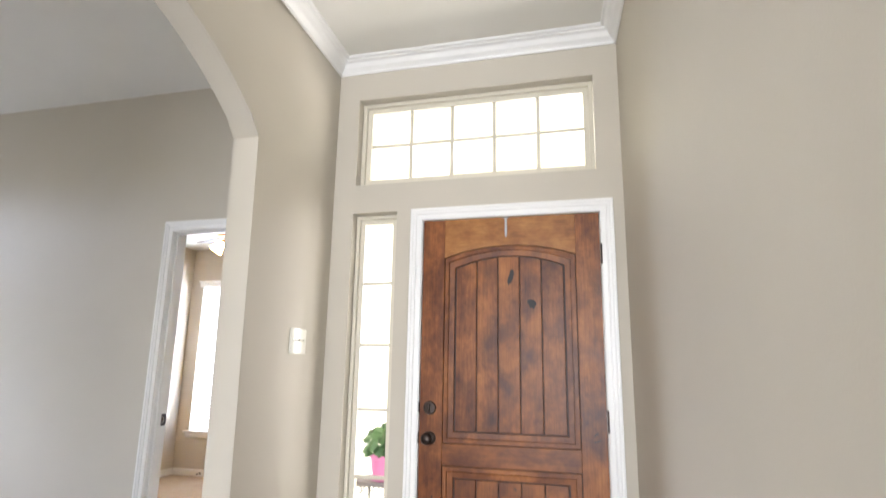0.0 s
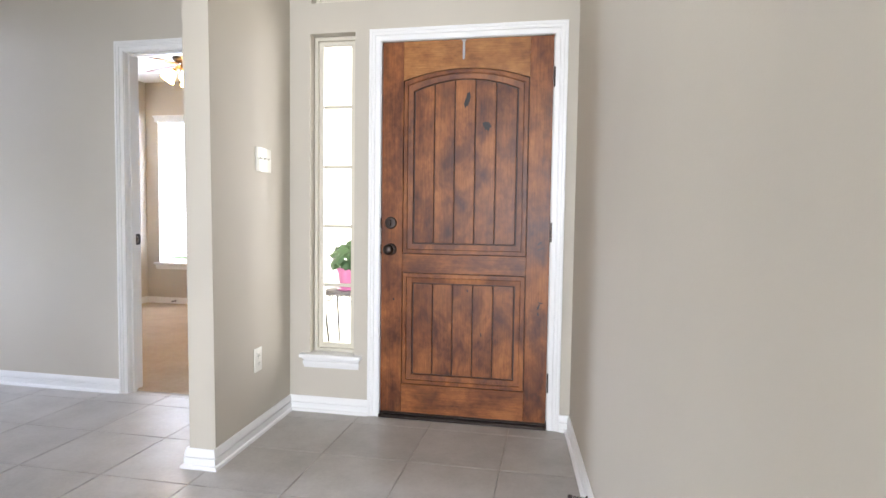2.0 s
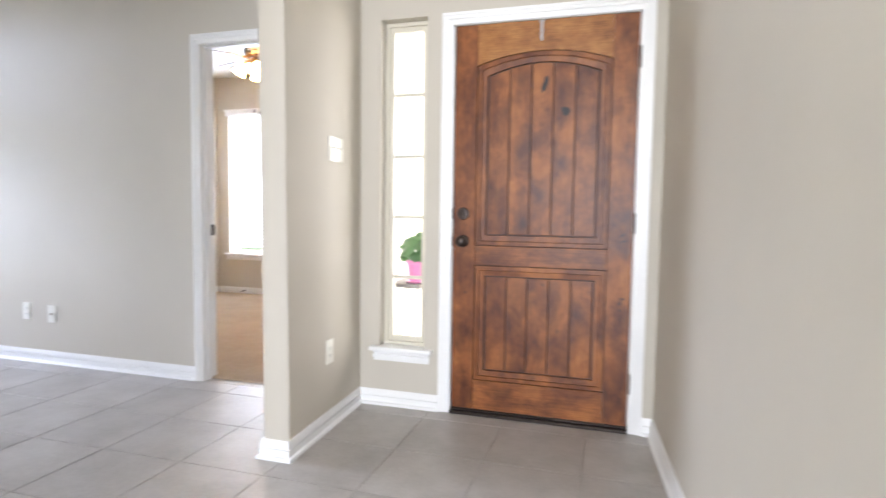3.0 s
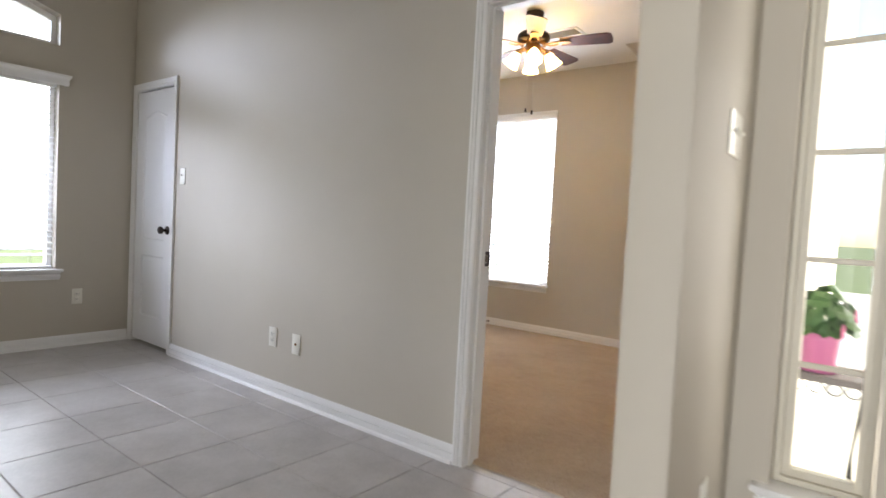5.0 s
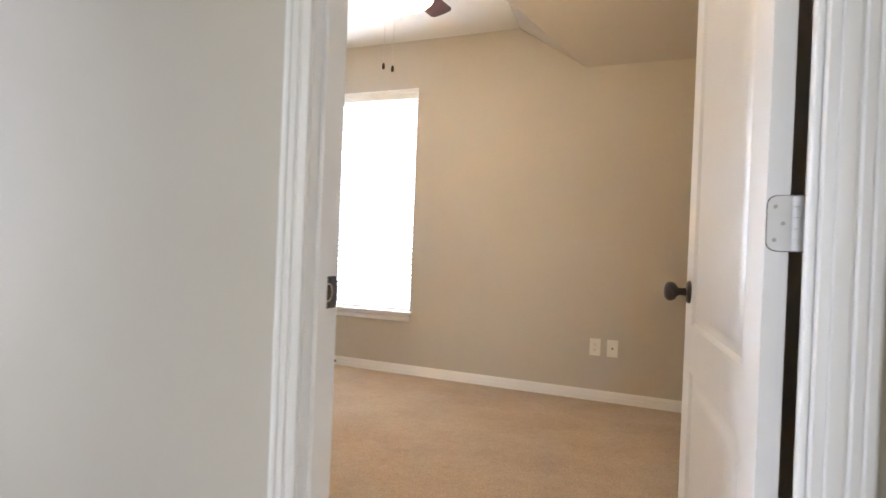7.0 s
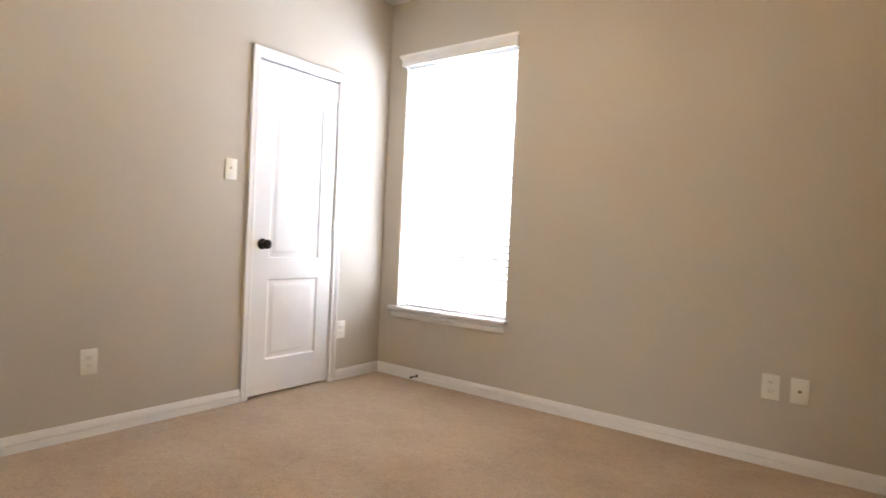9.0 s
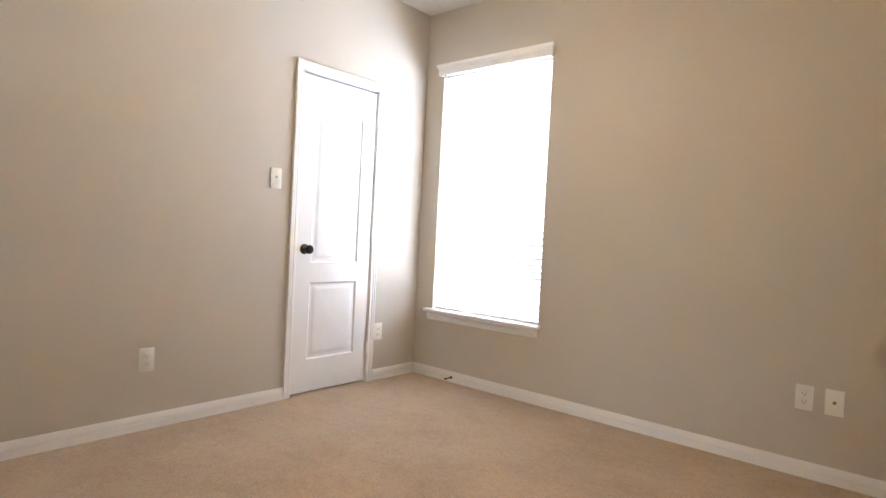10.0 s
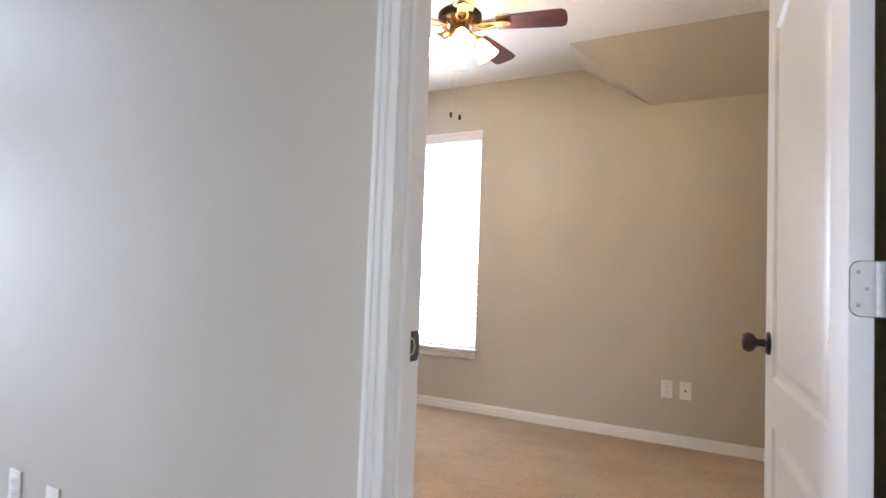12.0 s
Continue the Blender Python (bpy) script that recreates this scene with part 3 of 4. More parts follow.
def panel_leaf(parent, w):
    """A white moulded two-panel leaf: x 0..w, y 0..0.035, z 0.012..2.045."""
    lo, hi, t = 0.026, 2.050, 0.035
    st = 0.111
    zt, rise = 1.850, 0.042
    p1 = (st, w - st, 0.862, zt)
    p2 = (st, w - st, 0.235, 0.735)
    body = boxes((0, st, 0, t, lo, hi), (w - st, w, 0, t, lo, hi), (st, w - st, 0, t, lo, p2[2]), (st, w - st, 0, t, p2[3], p1[2]))
    head = outline(p1[0], p1[1], p1[2], p1[3], rise, 0)[2:]
    pts = [(w - st, hi)] + [(st, hi)] + head[::-1]
    top = prism(pts, lambda a, b, d: (a, d, b), (0, t))
    body = merged(body, top)
    leaf = part("leaf", body, DOORPAINT, parent, "white painted door leaf")
    steps = [(0.0, 0.0), (0.004, 0.003), (0.010, 0.0085), (0.026, 0.0085), (0.034, 0.005), (0.046, 0.0025), (0.054, 0.0018)]
    for box_, rs in ((p1, rise), (p2, 0.0)):
        bms = []
        for face, sgn in ((0.0, 1), (t, -1)):
            loops = [[(a, face + sgn * d, b) for a, b in outline(*box_, rs, inset)] for inset, d in steps]
            bm = loft(loops, cap=False)
            bm.verts.ensure_lookup_table()
            n = len(loops[0])
            bm.faces.new(bm.verts[-n:])
            bms.append(bm)
        part("panel", merged(*bms), DOORPAINT, leaf, "raised moulded panel", 25)
    return leaf


# ------------------------------------------------------------------ entrance door
def entrance_door():
    d = empty("door_1", None, label="knotty stained wooden entrance door, closed, with plank panels", category="door", kind="structure")
    jamb(d, -0.004, 0.918, 2.057, 0.002, 0.158, (0.050, 0.085))
    casing(d, -0.008, 0.922, 2.060, wide=1.0)
    y0, t, lo, hi = 0.002, 0.044, 0.032, 2.053
    x0, x1 = 0.0, 0.914
    a, b = 0.121, 0.794
    top = (a, b, 0.914, 1.846)
    low = (a, b, 0.192, 0.812)
    rise = 0.058
    bev = 0.0015
    part("stile", boxes((x0 + 0.002, a, y0, y0 + t, lo, hi), bevel=bev), WOOD_V, d)
    part("stile", boxes((b, x1 - 0.002, y0, y0 + t, lo, hi), bevel=bev), WOOD_V, d)
    part("rail", boxes((a + 0.0005, b - 0.0005, y0, y0 + t, lo, low[2]), bevel=bev), WOOD_H, d)
    part("rail", boxes((a + 0.0005, b - 0.0005, y0, y0 + t, low[3], top[2]), bevel=bev), WOOD_H, d)
    head = outline(*top, rise, 0, 24, "arc")[2:]
    pts = [(b - 0.0005, hi), (a + 0.0005, hi)] + head[::-1]
    part("rail", prism(pts, lambda u, v, w: (u, w, v), (y0, y0 + t)), WOOD_TOP, d, "arched wooden top rail, lighter stain")
    part("backing", boxes((a - 0.01, b + 0.01, y0 + 0.022, y0 + 0.034, 0.18, 1.91)), GROOVE, d, "dark glaze in the panel grooves")
    for box_, rs in ((top, rise), (low, 0.0)):
        steps = [(0.0040, 0.012), (0.0040, 0.0005), (0.0055, -0.0012), (0.0235, -0.0012), (0.0250, 0.0005), (0.0252, 0.0080), (0.0282, 0.0080), (0.0284, 0.0040), (0.0300, 0.0026), (0.0540, 0.0042), (0.0555, 0.0060), (0.0556, 0.0205)]
        loops = [[(u, y0 + dep, v) for u, v in outline(*box_, rs, ins, 24, "arc")] for ins, dep in steps]
        part("panel_moulding", loft(loops, cap=False), WOOD_V, d, "", 30)
        inner = 0.0615
        xa, xb, za, zb = box_[0] + inner, box_[1] - inner, box_[2] + inner, box_[3] - inner
        n = 5
        for k in range(n):
            u0, u1 = xa + (xb - xa) * k / n + 0.0026, xa + (xb - xa) * (k + 1) / n - 0.0026
            lift = lambda u: rs * (1 - (2 * (u - xa) / (xb - xa) - 1) ** 2)
            poly = [(u0, za), (u1, za)] + [(u1 + (u0 - u1) * q / 6, zb + lift(u1 + (u0 - u1) * q / 6)) for q in range(7)]
            bm = prism(poly, lambda u, v, w: (u, w, v), (y0 + 0.0085, y0 + 0.0215))
            front = [e for e in bm.edges if all(abs(v.co.y - y0 - 0.0085) < 1e-5 for v in e.verts)]
            bmesh.ops.bevel(bm, geom=front, offset=0.002, segments=1, affect="EDGES")
            part("plank", bm, WOOD_V, d)
    # knots and cracks in the wood
    rnd = random.Random(5)
    for x, z, rx, rz, tilt, dep in ((0.467, 1.735, 0.013, 0.038, -12, 0.0085), (0.574, 1.600, 0.019, 0.028, 25, 0.0085), (0.372, 0.612, 0.008, 0.013, 5, 0.0095),
                                    (0.482, 0.722, 0.004, 0.009, 30, 0.0085), (0.862, 0.650, 0.005, 0.020, -20, 0), (0.872, 0.672, 0.013, 0.003, -15, 0), (0.861, 0.612, 0.005, 0.010, 0, 0),
                                    (0.862, 0.985, 0.017, 0.004, 40, 0), (0.866, 0.955, 0.020, 0.003, 20, 0), (0.075, 0.662, 0.005, 0.006, 0, 0), (0.655, 0.455, 0.003, 0.004, 0, 0.0095),
                                    (0.560, 0.485, 0.003, 0.012, 10, 0.0085)):
        ring = []
        for k in range(14):
            an = 2 * math.pi * k / 14
            r = 0.75 + 0.5 * rnd.random()
            u, v = r * rx * math.cos(an), r * rz * math.sin(an)
            c, s = math.cos(radians(tilt)), math.sin(radians(tilt))
            ring.append((x + u * c - v * s, z + u * s + v * c))
        part("knot", prism(ring, lambda u, v, w: (u, w, v), (y0 + dep - 0.0007, y0 + dep + 0.002)), KNOT, d, "dark filled knot")
    # lock, knob, hinges, threshold
    bolt = part("deadbolt", turned([(0, 0), (0.033, 0), (0.033, 0.006), (0.029, 0.011), (0.013, 0.012), (0.0, 0.012)], 28, pose(0.056, y0, 1.081, 90)), BRONZE, d, "round bronze deadbolt", 40)
    part("thumb_turn", boxes((0.050, 0.062, y0 - 0.026, y0 - 0.011, 1.065, 1.097), bevel=0.003), BRONZE, bolt)
    round_knob(d, pose(0.056, y0, 0.936))
    for z in (0.936, 1.081):
        part("latch_plate", boxes((-0.0035, 0.0018, y0 - 0.004, y0 + 0.03, z - 0.028, z + 0.028), bevel=0.001), BRONZE, d)
    for z in (0.250, 1.045, 1.842):
        hinge(d, pose(0.921, y0 - 0.006, z), BRONZE, 0.102, False)
    part("threshold", boxes((-0.002, 0.916, -0.022, 0.12, 0.0, 0.018), (-0.002, 0.916, 0.0, 0.05, 0.018, 0.029), bevel=0.003), BRONZE, d, "dark bronze metal threshold")
    return d


entrance_door()
hook = empty("wreath_hook", None, label="clear plastic wreath hanger over the entrance door", category="hook")
part("strap", boxes((0.440, 0.452, -0.0022, 0.0, 1.952, 2.050), bevel=0.0006), CLEAR, hook)
part("clip", boxes((0.434, 0.458, -0.003, 0.001, 2.043, 2.0525), bevel=0.0006), CLEAR, hook)
part("tip", tube([(0.446, -0.002, 1.960), (0.446, -0.006, 1.947), (0.446, -0.016, 1.946), (0.446, -0.019, 1.957)], 0.003), CLEAR, hook)


# ------------------------------------------------------------------ inner doors
LEAF_TURN = 97.6


def open_leaf():
    """The bedroom leaf: hinged at its own origin, x along the leaf."""
    d = empty("bedroom_door_leaf", pose(D_R - 0.012, Y_BED + 0.006, 0, 0, 0, LEAF_TURN), label="white moulded two-panel bedroom door leaf, standing wide open", category="door")
    leaf = panel_leaf(d, 0.808)
    leaf.matrix_basis = pose(0.006, 0.008, 0)
    round_knob(d, pose(0.006 + 0.808 - 0.062, 0.043, 0.955, 0, 0, 180))
    round_knob(d, pose(0.006 + 0.808 - 0.062, 0.008, 0.955))
    for z in (0.25, 1.118, 1.86):
        hinge(d, pose(0.0, 0.0, z, 0, 0, 90), HINGE)
    part("latch", boxes((0.8135, 0.8155, 0.014, 0.037, 0.927, 0.983)), BRONZE, d)
    return d


def jamb_and_casing(name, m, x0, x1, top, thick, label):
    d = empty(name, m, label=label, category="door", kind="structure")
    jamb(d, x0, x1, top, 0.001, thick - 0.001, (0.042, 0.075))
    casing(d, x0 - 0.005, x1 + 0.005, top + 0.005)
    return d


def strike_shape():
    """A plate with round corners, its lip wrapped round the jamb's edge."""
    pts = []
    for cy, cz, a0 in ((0.1335, 0.977, 0), (0.107, 0.977, 90), (0.107, 0.927, 180), (0.1335, 0.927, 270)):
        pts += [(cy + 0.009 * math.cos(radians(a0 + k * 30)), cz + 0.009 * math.sin(radians(a0 + k * 30))) for k in range(4)]
    return merged(prism(pts, lambda u, v, w: (w, u, v), (D_L - 0.001, D_L + 0.0018)), boxes((D_L - 0.001, D_L + 0.0022, 0.1400, 0.1455, 0.930, 0.974), bevel=0.0008))


def opening_set():
    d = empty("door_2", None, label="white cased doorway into the bedroom with a bronze strike plate", category="door", kind="structure")
    jamb(d, D_L, D_R, D_TOP, Y_ROOM + 0.001, Y_BED - 0.001, (0.060, 0.094))
    casing(d, D_L - 0.002, D_R + 0.014, D_TOP + 0.005, Y_ROOM, wide=0.92)
    casing(d, D_L - 0.005, D_R + 0.012, D_TOP + 0.005, Y_BED, 1, (True, False))
    sp = part("strike_plate", strike_shape(), GUNMETAL, d, "dark bronze strike plate")
    hole = [(0.103, 0.934), (0.114, 0.934), (0.121, 0.940), (0.124, 0.952), (0.121, 0.964), (0.114, 0.970), (0.103, 0.970)]
    part("strike_hole", prism(hole, lambda u, v, w: (w, u, v), (D_L + 0.0010, D_L + 0.0023)), POCKET, sp)
    # Bright steel bead along the hole's edge.
    part("hole_rim", tube([(D_L + 0.0026, u, v) for u, v in hole], 0.0013, 6), STEEL, sp, "bright steel edge of the latch hole")
    for z in (0.925, 0.979):
        part("screw", turned([(0, 0), (0.0036, 0), (0.003, 0.0009), (0, 0.0009)], 10, Matrix.Translation((D_L + 0.0018, 0.114, z)) @ Matrix.Rotation(radians(90), 4, "Y")), BRONZE, sp)
    part("carpet_strip", boxes((D_L, D_R, 0.078, 0.090, -0.004, 0.004), bevel=0.0015), GROUT, d, "thin metal edge between tile and carpet")


opening_set()
open_leaf()

dc = jamb_and_casing("door_3", pose(-5.046, Y_ROOM, 0), 0.0, 0.605, C_TOP, Y_BED - Y_ROOM, "white two-panel closet door, closed, in the tiled room")
leaf = panel_leaf(dc, 0.599)
leaf.matrix_basis = pose(0.003, 0.004, 0) @ Matrix.Diagonal((1, 1, 0.984, 1))
round_knob(dc, pose(0.544, 0.004, 0.935))
for z in (0.23, 1.05, 1.84):
    hinge(dc, pose(0.0, -0.004, z), TRIM, 0.089, False)

bc = jamb_and_casing("door_4", pose(X_BED_L, 2.129, 0, 0, 0, 90), 0.0, 0.612, C_TOP, 0.12, "white two-panel closet door, closed, in the bedroom")
leaf = panel_leaf(bc, 0.606)
leaf.matrix_basis = pose(0.003, 0.004, 0) @ Matrix.Diagonal((1, 1, 0.984, 1))
round_knob(bc, pose(0.062, 0.004, 0.935))
for z in (0.25, 1.05, 1.84):
    hinge(bc, pose(0.612, -0.004, z), TRIM, 0.089, False)


# ------------------------------------------------------------------ windows
def bars(parent, name, x0, x1, z0, z1, y0, y1, w, mat, label=""):
    """A rectangular frame of four mitre-like bars."""
    return part(name, boxes((x0, x0 + w, y0, y1, z0, z1), (x1 - w, x1, y0, y1, z0, z1), (x0 + w, x1 - w, y0, y1, z0, z0 + w), (x0 + w, x1 - w, y0, y1, z1 - w, z1), bevel=0.002), mat, parent, label)


def pane(parent, x0, x1, z0, z1, y):
    p = part("pane", boxes((x0, x1, y, y + 0.004, z0, z1)), GLASS, parent)
    p.visible_shadow = False
    return p


def sill(parent, x0, x1, top, y=0.0, deep=0.06):
    """A stool with a moulded apron under it, in front of the wall face y."""
    part("window_sill", boxes((x0, x1, y - 0.046, y + deep, top - 0.022, top), bevel=0.005, seg=2), TRIM, parent, "white painted window stool", 30)
    prof = [(0, 0), (0.008, 0), (0.010, 0.012), (0.015, 0.020), (0.016, 0.036), (0.009, 0.039), (0.009, 0.044), (0.020, 0.050), (0.022, 0.060), (0, 0.060)]
    base = top - 0.022 - 0.060
    loops = [[(x + sgn * a * 0.6, y - a, base + b) for a, b in prof] for x, sgn in ((x0 + 0.022, -1), (x1 - 0.022, 1))]
    part("apron", loft(loops), TRIM, parent, "white moulded apron", 30)


w1 = empty("window_1", None, label="almond-framed transom window with ten panes above the entrance door", category="window", kind="structure")
bars(w1, "window_frame", -0.408, 0.908, 2.284, 2.803, 0.060, 0.135, 0.024, VINYL, "almond vinyl window frame")
bars(w1, "sash", -0.384, 0.884, 2.308, 2.779, 0.078, 0.118, 0.028, VINYL)
for k in range(1, 5):
    x = -0.356 + k * 1.212 / 5
    part("muntin", boxes((x - 0.0105, x + 0.0105, 0.086, 0.098, 2.336, 2.751), bevel=0.003), VINYL, w1)
part("muntin", boxes((-0.356, 0.856, 0.0868, 0.0975, 2.5335, 2.5545), bevel=0.003), VINYL, w1)
for k in range(5):
    for z0, z1 in ((2.334, 2.544), (2.544, 2.753)):
        pane(w1, -0.356 + k * 0.2424, -0.356 + (k + 1) * 0.2424, z0, z1, 0.099)

w2 = empty("window_2", None, label="tall narrow almond-framed sidelight window beside the entrance door", category="window", kind="structure")
bars(w2, "window_frame", -0.416, -0.157, 0.332, 2.116, 0.060, 0.135, 0.020, VINYL, "almond vinyl window frame")
bars(w2, "sash", -0.396, -0.177, 0.352, 2.096, 0.078, 0.118, 0.026, VINYL)
for k in range(1, 5):
    z = 0.378 + k * 1.692 / 5
    part("muntin", boxes((-0.370, -0.203, 0.086, 0.098, z - 0.0095, z + 0.0095), bevel=0.003), VINYL, w2)
for k in range(5):
    pane(w2, -0.372, -0.201, 0.378 + k * 0.3384, 0.378 + (k + 1) * 0.3384, 0.099)
sill(w2, -0.466, -0.106, 0.335)

w3 = empty("window_3", pose(0, Y_WIN, 0), label="tall white-framed bedroom window with blinds", category="window", kind="structure")
bars(w3, "window_frame", -3.856, -2.953, 0.517, 2.266, 0.085, 0.155, 0.030, TRIM, "white vinyl window frame")
part("meeting_rail", boxes((-3.826, -2.983, 0.098, 0.140, 1.375, 1.410), bevel=0.002), TRIM, w3)
pane(w3, -3.828, -2.981, 0.545, 1.39, 0.118)
pane(w3, -3.828, -2.981, 1.39, 2.236, 0.112)
sill(w3, -3.915, -2.930, 0.517, 0.0, 0.08)

ROT_L = pose(X_DIN, 0, 0, 0, 0, 90)
w4 = empty("window_4", ROT_L, label="tall white-framed window with blinds in the tiled room", category="window", kind="structure")
bars(w4, "window_frame", -1.708, -0.512, 0.597, 2.008, 0.085, 0.155, 0.032, TRIM, "white vinyl window frame")
part("meeting_rail", boxes((-1.676, -0.544, 0.098, 0.140, 1.29, 1.33), bevel=0.002), TRIM, w4)
pane(w4, -1.68, -0.54, 0.62, 1.31, 0.118)
pane(w4, -1.68, -0.54, 1.31, 1.97, 0.112)
sill(w4, -1.755, -0.465, 0.60, 0.0, 0.08)

w5 = empty("window_5", ROT_L, label="small window with an arched head above the tall window", category="window", kind="structure")


def eyebrow(inset, n=16):
    a, b, lo, hi = -1.708 + inset, -0.512 - inset, 2.270 + inset, 2.492 - inset
    return [(a, lo), (b, lo)] + [(b + (a - b) * k / n, hi + 0.11 * (1 - (2 * k / n - 1) ** 2)) for k in range(n + 1)]


loops = [[(u, y, v) for u, v in eyebrow(i)] for i, y in ((0, 0.155), (0, 0.085), (0.035, 0.085), (0.035, 0.155))]
bm = loft(loops, cap=False)
part("window_frame", bm, TRIM, w5, "white arched window frame")
p = part("pane", prism(eyebrow(0.034), lambda u, v, w: (u, w, v), (0.115, 0.119)), GLASS, w5)
p.visible_shadow = False
# drywall that fills the square opening down to the arched head
top_fill = [(-0.51, 2.612), (-1.71, 2.612)] + [(-0.51 + (-1.2) * k / 16, 2.495 + 0.112 * (1 - (2 * k / 16 - 1) ** 2)) for k in range(17)][::-1]
part("arched_head", prism(top_fill, lambda u, v, w: (u, w, v), (0.002, 0.158)), WALL, w5, "beige painted arched head")

# Unseen frame added round the great room's fill lamp.
w6 = empty("added_window_6", pose(0, Y_BACK, 0, 0, 0, 180), label="unseen wide white frame added round the rear room's fill lamp", category="window", kind="structure")
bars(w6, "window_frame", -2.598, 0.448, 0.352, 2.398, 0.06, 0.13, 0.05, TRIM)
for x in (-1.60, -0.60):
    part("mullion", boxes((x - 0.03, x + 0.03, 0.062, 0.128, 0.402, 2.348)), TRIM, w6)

# Frame for the tiled room's rear fill lamp, added and never in view.
w7 = empty("added_window_7", pose(0, Y_DIN_BACK, 0, 0, 0, 180), label="unseen white frame added round the tiled room's rear fill lamp", category="window", kind="structure")
bars(w7, "window_frame", 2.302, 3.898, 0.902, 2.098, 0.04, 0.09, 0.04, TRIM)


def blind(m, x0, x1, top, low, tilt, label, valance_out):
    """A slatted blind inside a recess: valance, slats, ladder cords, bottom rail. Local -y looks into the room."""
    b = empty("window_blind", m, label=label, category="blind", group="window blinds")
    # moulded valance in front of the head
    prof = [(0.0, 0), (0.010, 0), (0.014, 0.010), (0.013, 0.040), (0.018, 0.052), (0.026, 0.062), (0.028, 0.078), (0.0, 0.078)]
    xa, xb = x0 - valance_out, x1 + valance_out
    loops = [[(x + sgn * a, -0.030 - a, top - 0.004 + v - 0.03) for a, v in prof] for x, sgn in ((xa, -1), (xb, 1))]
    part("valance", merged(loft(loops), boxes((xa, xa + 0.008, -0.031, 0.0, top - 0.034, top + 0.044), (xb - 0.008, xb, -0.031, 0.0, top - 0.034, top + 0.044))), BLIND, b, "white moulded blind valance", 30)
    part("headrail", boxes((x0 + 0.006, x1 - 0.006, 0.016, 0.066, top - 0.045, top - 0.004)), BLIND, b)
    pitch = 0.044
    n = int((top - 0.06 - low - 0.03) / pitch)
    slat = None
    for k in range(n):
        z = top - 0.07 - k * pitch
        mm = pose(0, 0.041, z, tilt)
        if slat is None:
            arc = [(0.025 * (2 * q / 6 - 1), 0.003 * (1 - (2 * q / 6 - 1) ** 2)) for q in range(7)]
            loop = [(y, zz + 0.0013) for y, zz in arc] + [(y, zz - 0.0013) for y, zz in arc[::-1]]
            slat = part("slat", loft([[(x, y, zz) for y, zz in loop] for x in (x0 + 0.008, x1 - 0.008)]), SLAT, b, "", 40)
            slat.matrix_basis = mm
        else:
            again("slat", slat, mm, b)
    part("bottom_rail", boxes((x0 + 0.008, x1 - 0.008, 0.018, 0.064, low + 0.006, low + 0.022), bevel=0.003), BLIND, b)
    for x in (x0 + 0.15, x1 - 0.15):
        part("ladder_cord", merged(tube([(x, 0.016, low + 0.02), (x, 0.016, top - 0.04)], 0.0009, 5), tube([(x, 0.066, low + 0.02), (x, 0.066, top - 0.04)], 0.0009, 5)), BLIND, b)
    part("lift_cord", tube([(x1 - 0.09, 0.010, top - 0.05), (x1 - 0.09, 0.010, low + 0.55)], 0.0012, 5), BLIND, b)
    return b


blind(pose(0, Y_WIN, 0), -3.854, -2.955, 2.266, 0.517, -42, "white slatted window blind, slats open, with a moulded valance", 0.010)
blind(ROT_L, -1.705, -0.515, 2.008, 0.60, 12, "white slatted blind with a moulded valance in the tiled room", 0.045)


# ------------------------------------------------------------------ switches and outlets
def wall_plate(m, kind, label, category):
    """An electric plate on a wall; local -y looks into the room."""
    wide = {"switch3": 0.164, "switch1": 0.075, "outlet": 0.075, "cable": 0.075}[kind]
    name = {"switch3": "light_switch", "switch1": "light_switch", "outlet": "wall_outlet", "cable": "cable_outlet"}[kind]
    e = empty(name, m, label=label, category=category, group="electric wall plates")
    h = 0.0600
    part("plate", boxes((-wide / 2, wide / 2, -0.0055, 0.0, -h, h), bevel=0.0022, seg=2), PLASTIC, e, "", 30)
    if kind.startswith("switch"):
        n = 3 if kind == "switch3" else 1
        for k in range(n):
            x = (k - (n - 1) / 2) * 0.046
            part("slot", boxes((x - 0.006, x + 0.006, -0.0058, -0.003, -0.013, 0.013)), PLASTIC, e)
            bm = boxes((-0.0042, 0.0042, -0.013, 0.0, -0.0045, 0.0045), bevel=0.001)
            bm.transform(pose(x, -0.0055, 0.004, -24))
            part("toggle", bm, PLASTIC, e)
            for z in (-0.030, 0.030):
                part("screw", turned([(0, 0), (0.003, 0), (0.0025, 0.0008), (0, 0.0008)], 10, pose(x, -0.0055, z, 90)), PLASTIC, e)
    elif kind == "outlet":
        for z in (-0.0195, 0.0195):
            f = part("receptacle", boxes((-0.0165, 0.0165, -0.0075, -0.004, z - 0.014, z + 0.014), bevel=0.003, seg=2), PLASTIC, e, "", 30)
            part("slots", boxes((-0.008, -0.0055, -0.0078, -0.006, z - 0.003, z + 0.006), (0.0055, 0.008, -0.0078, -0.006, z - 0.002, z + 0.005), (-0.002, 0.002, -0.0078, -0.006, z - 0.010, z - 0.006)), SLOT_SHADE, f)
        part("screw", turned([(0, 0), (0.003, 0), (0.0025, 0.0008), (0, 0.0008)], 10, pose(0, -0.0055, 0, 90)), PLASTIC, e)
    else:
        part("jack", turned([(0, 0), (0.0075, 0), (0.0075, 0.003), (0.0045, 0.003), (0.0045, 0.008), (0, 0.008)], 14, pose(0, -0.0055, 0, 90)), BRASS, e, "small coaxial jack", 40)
    return e


IV = "ivory plastic duplex outlet on the wall"
P_FACE = lambda y, z: pose(X_PART + SKEW * y / ARCH_Y0, y, z, 0, 0, 92.4)
wall_plate(P_FACE(-0.330, 1.392), "switch3", "white three-toggle light switch plate in the hall", "switch")
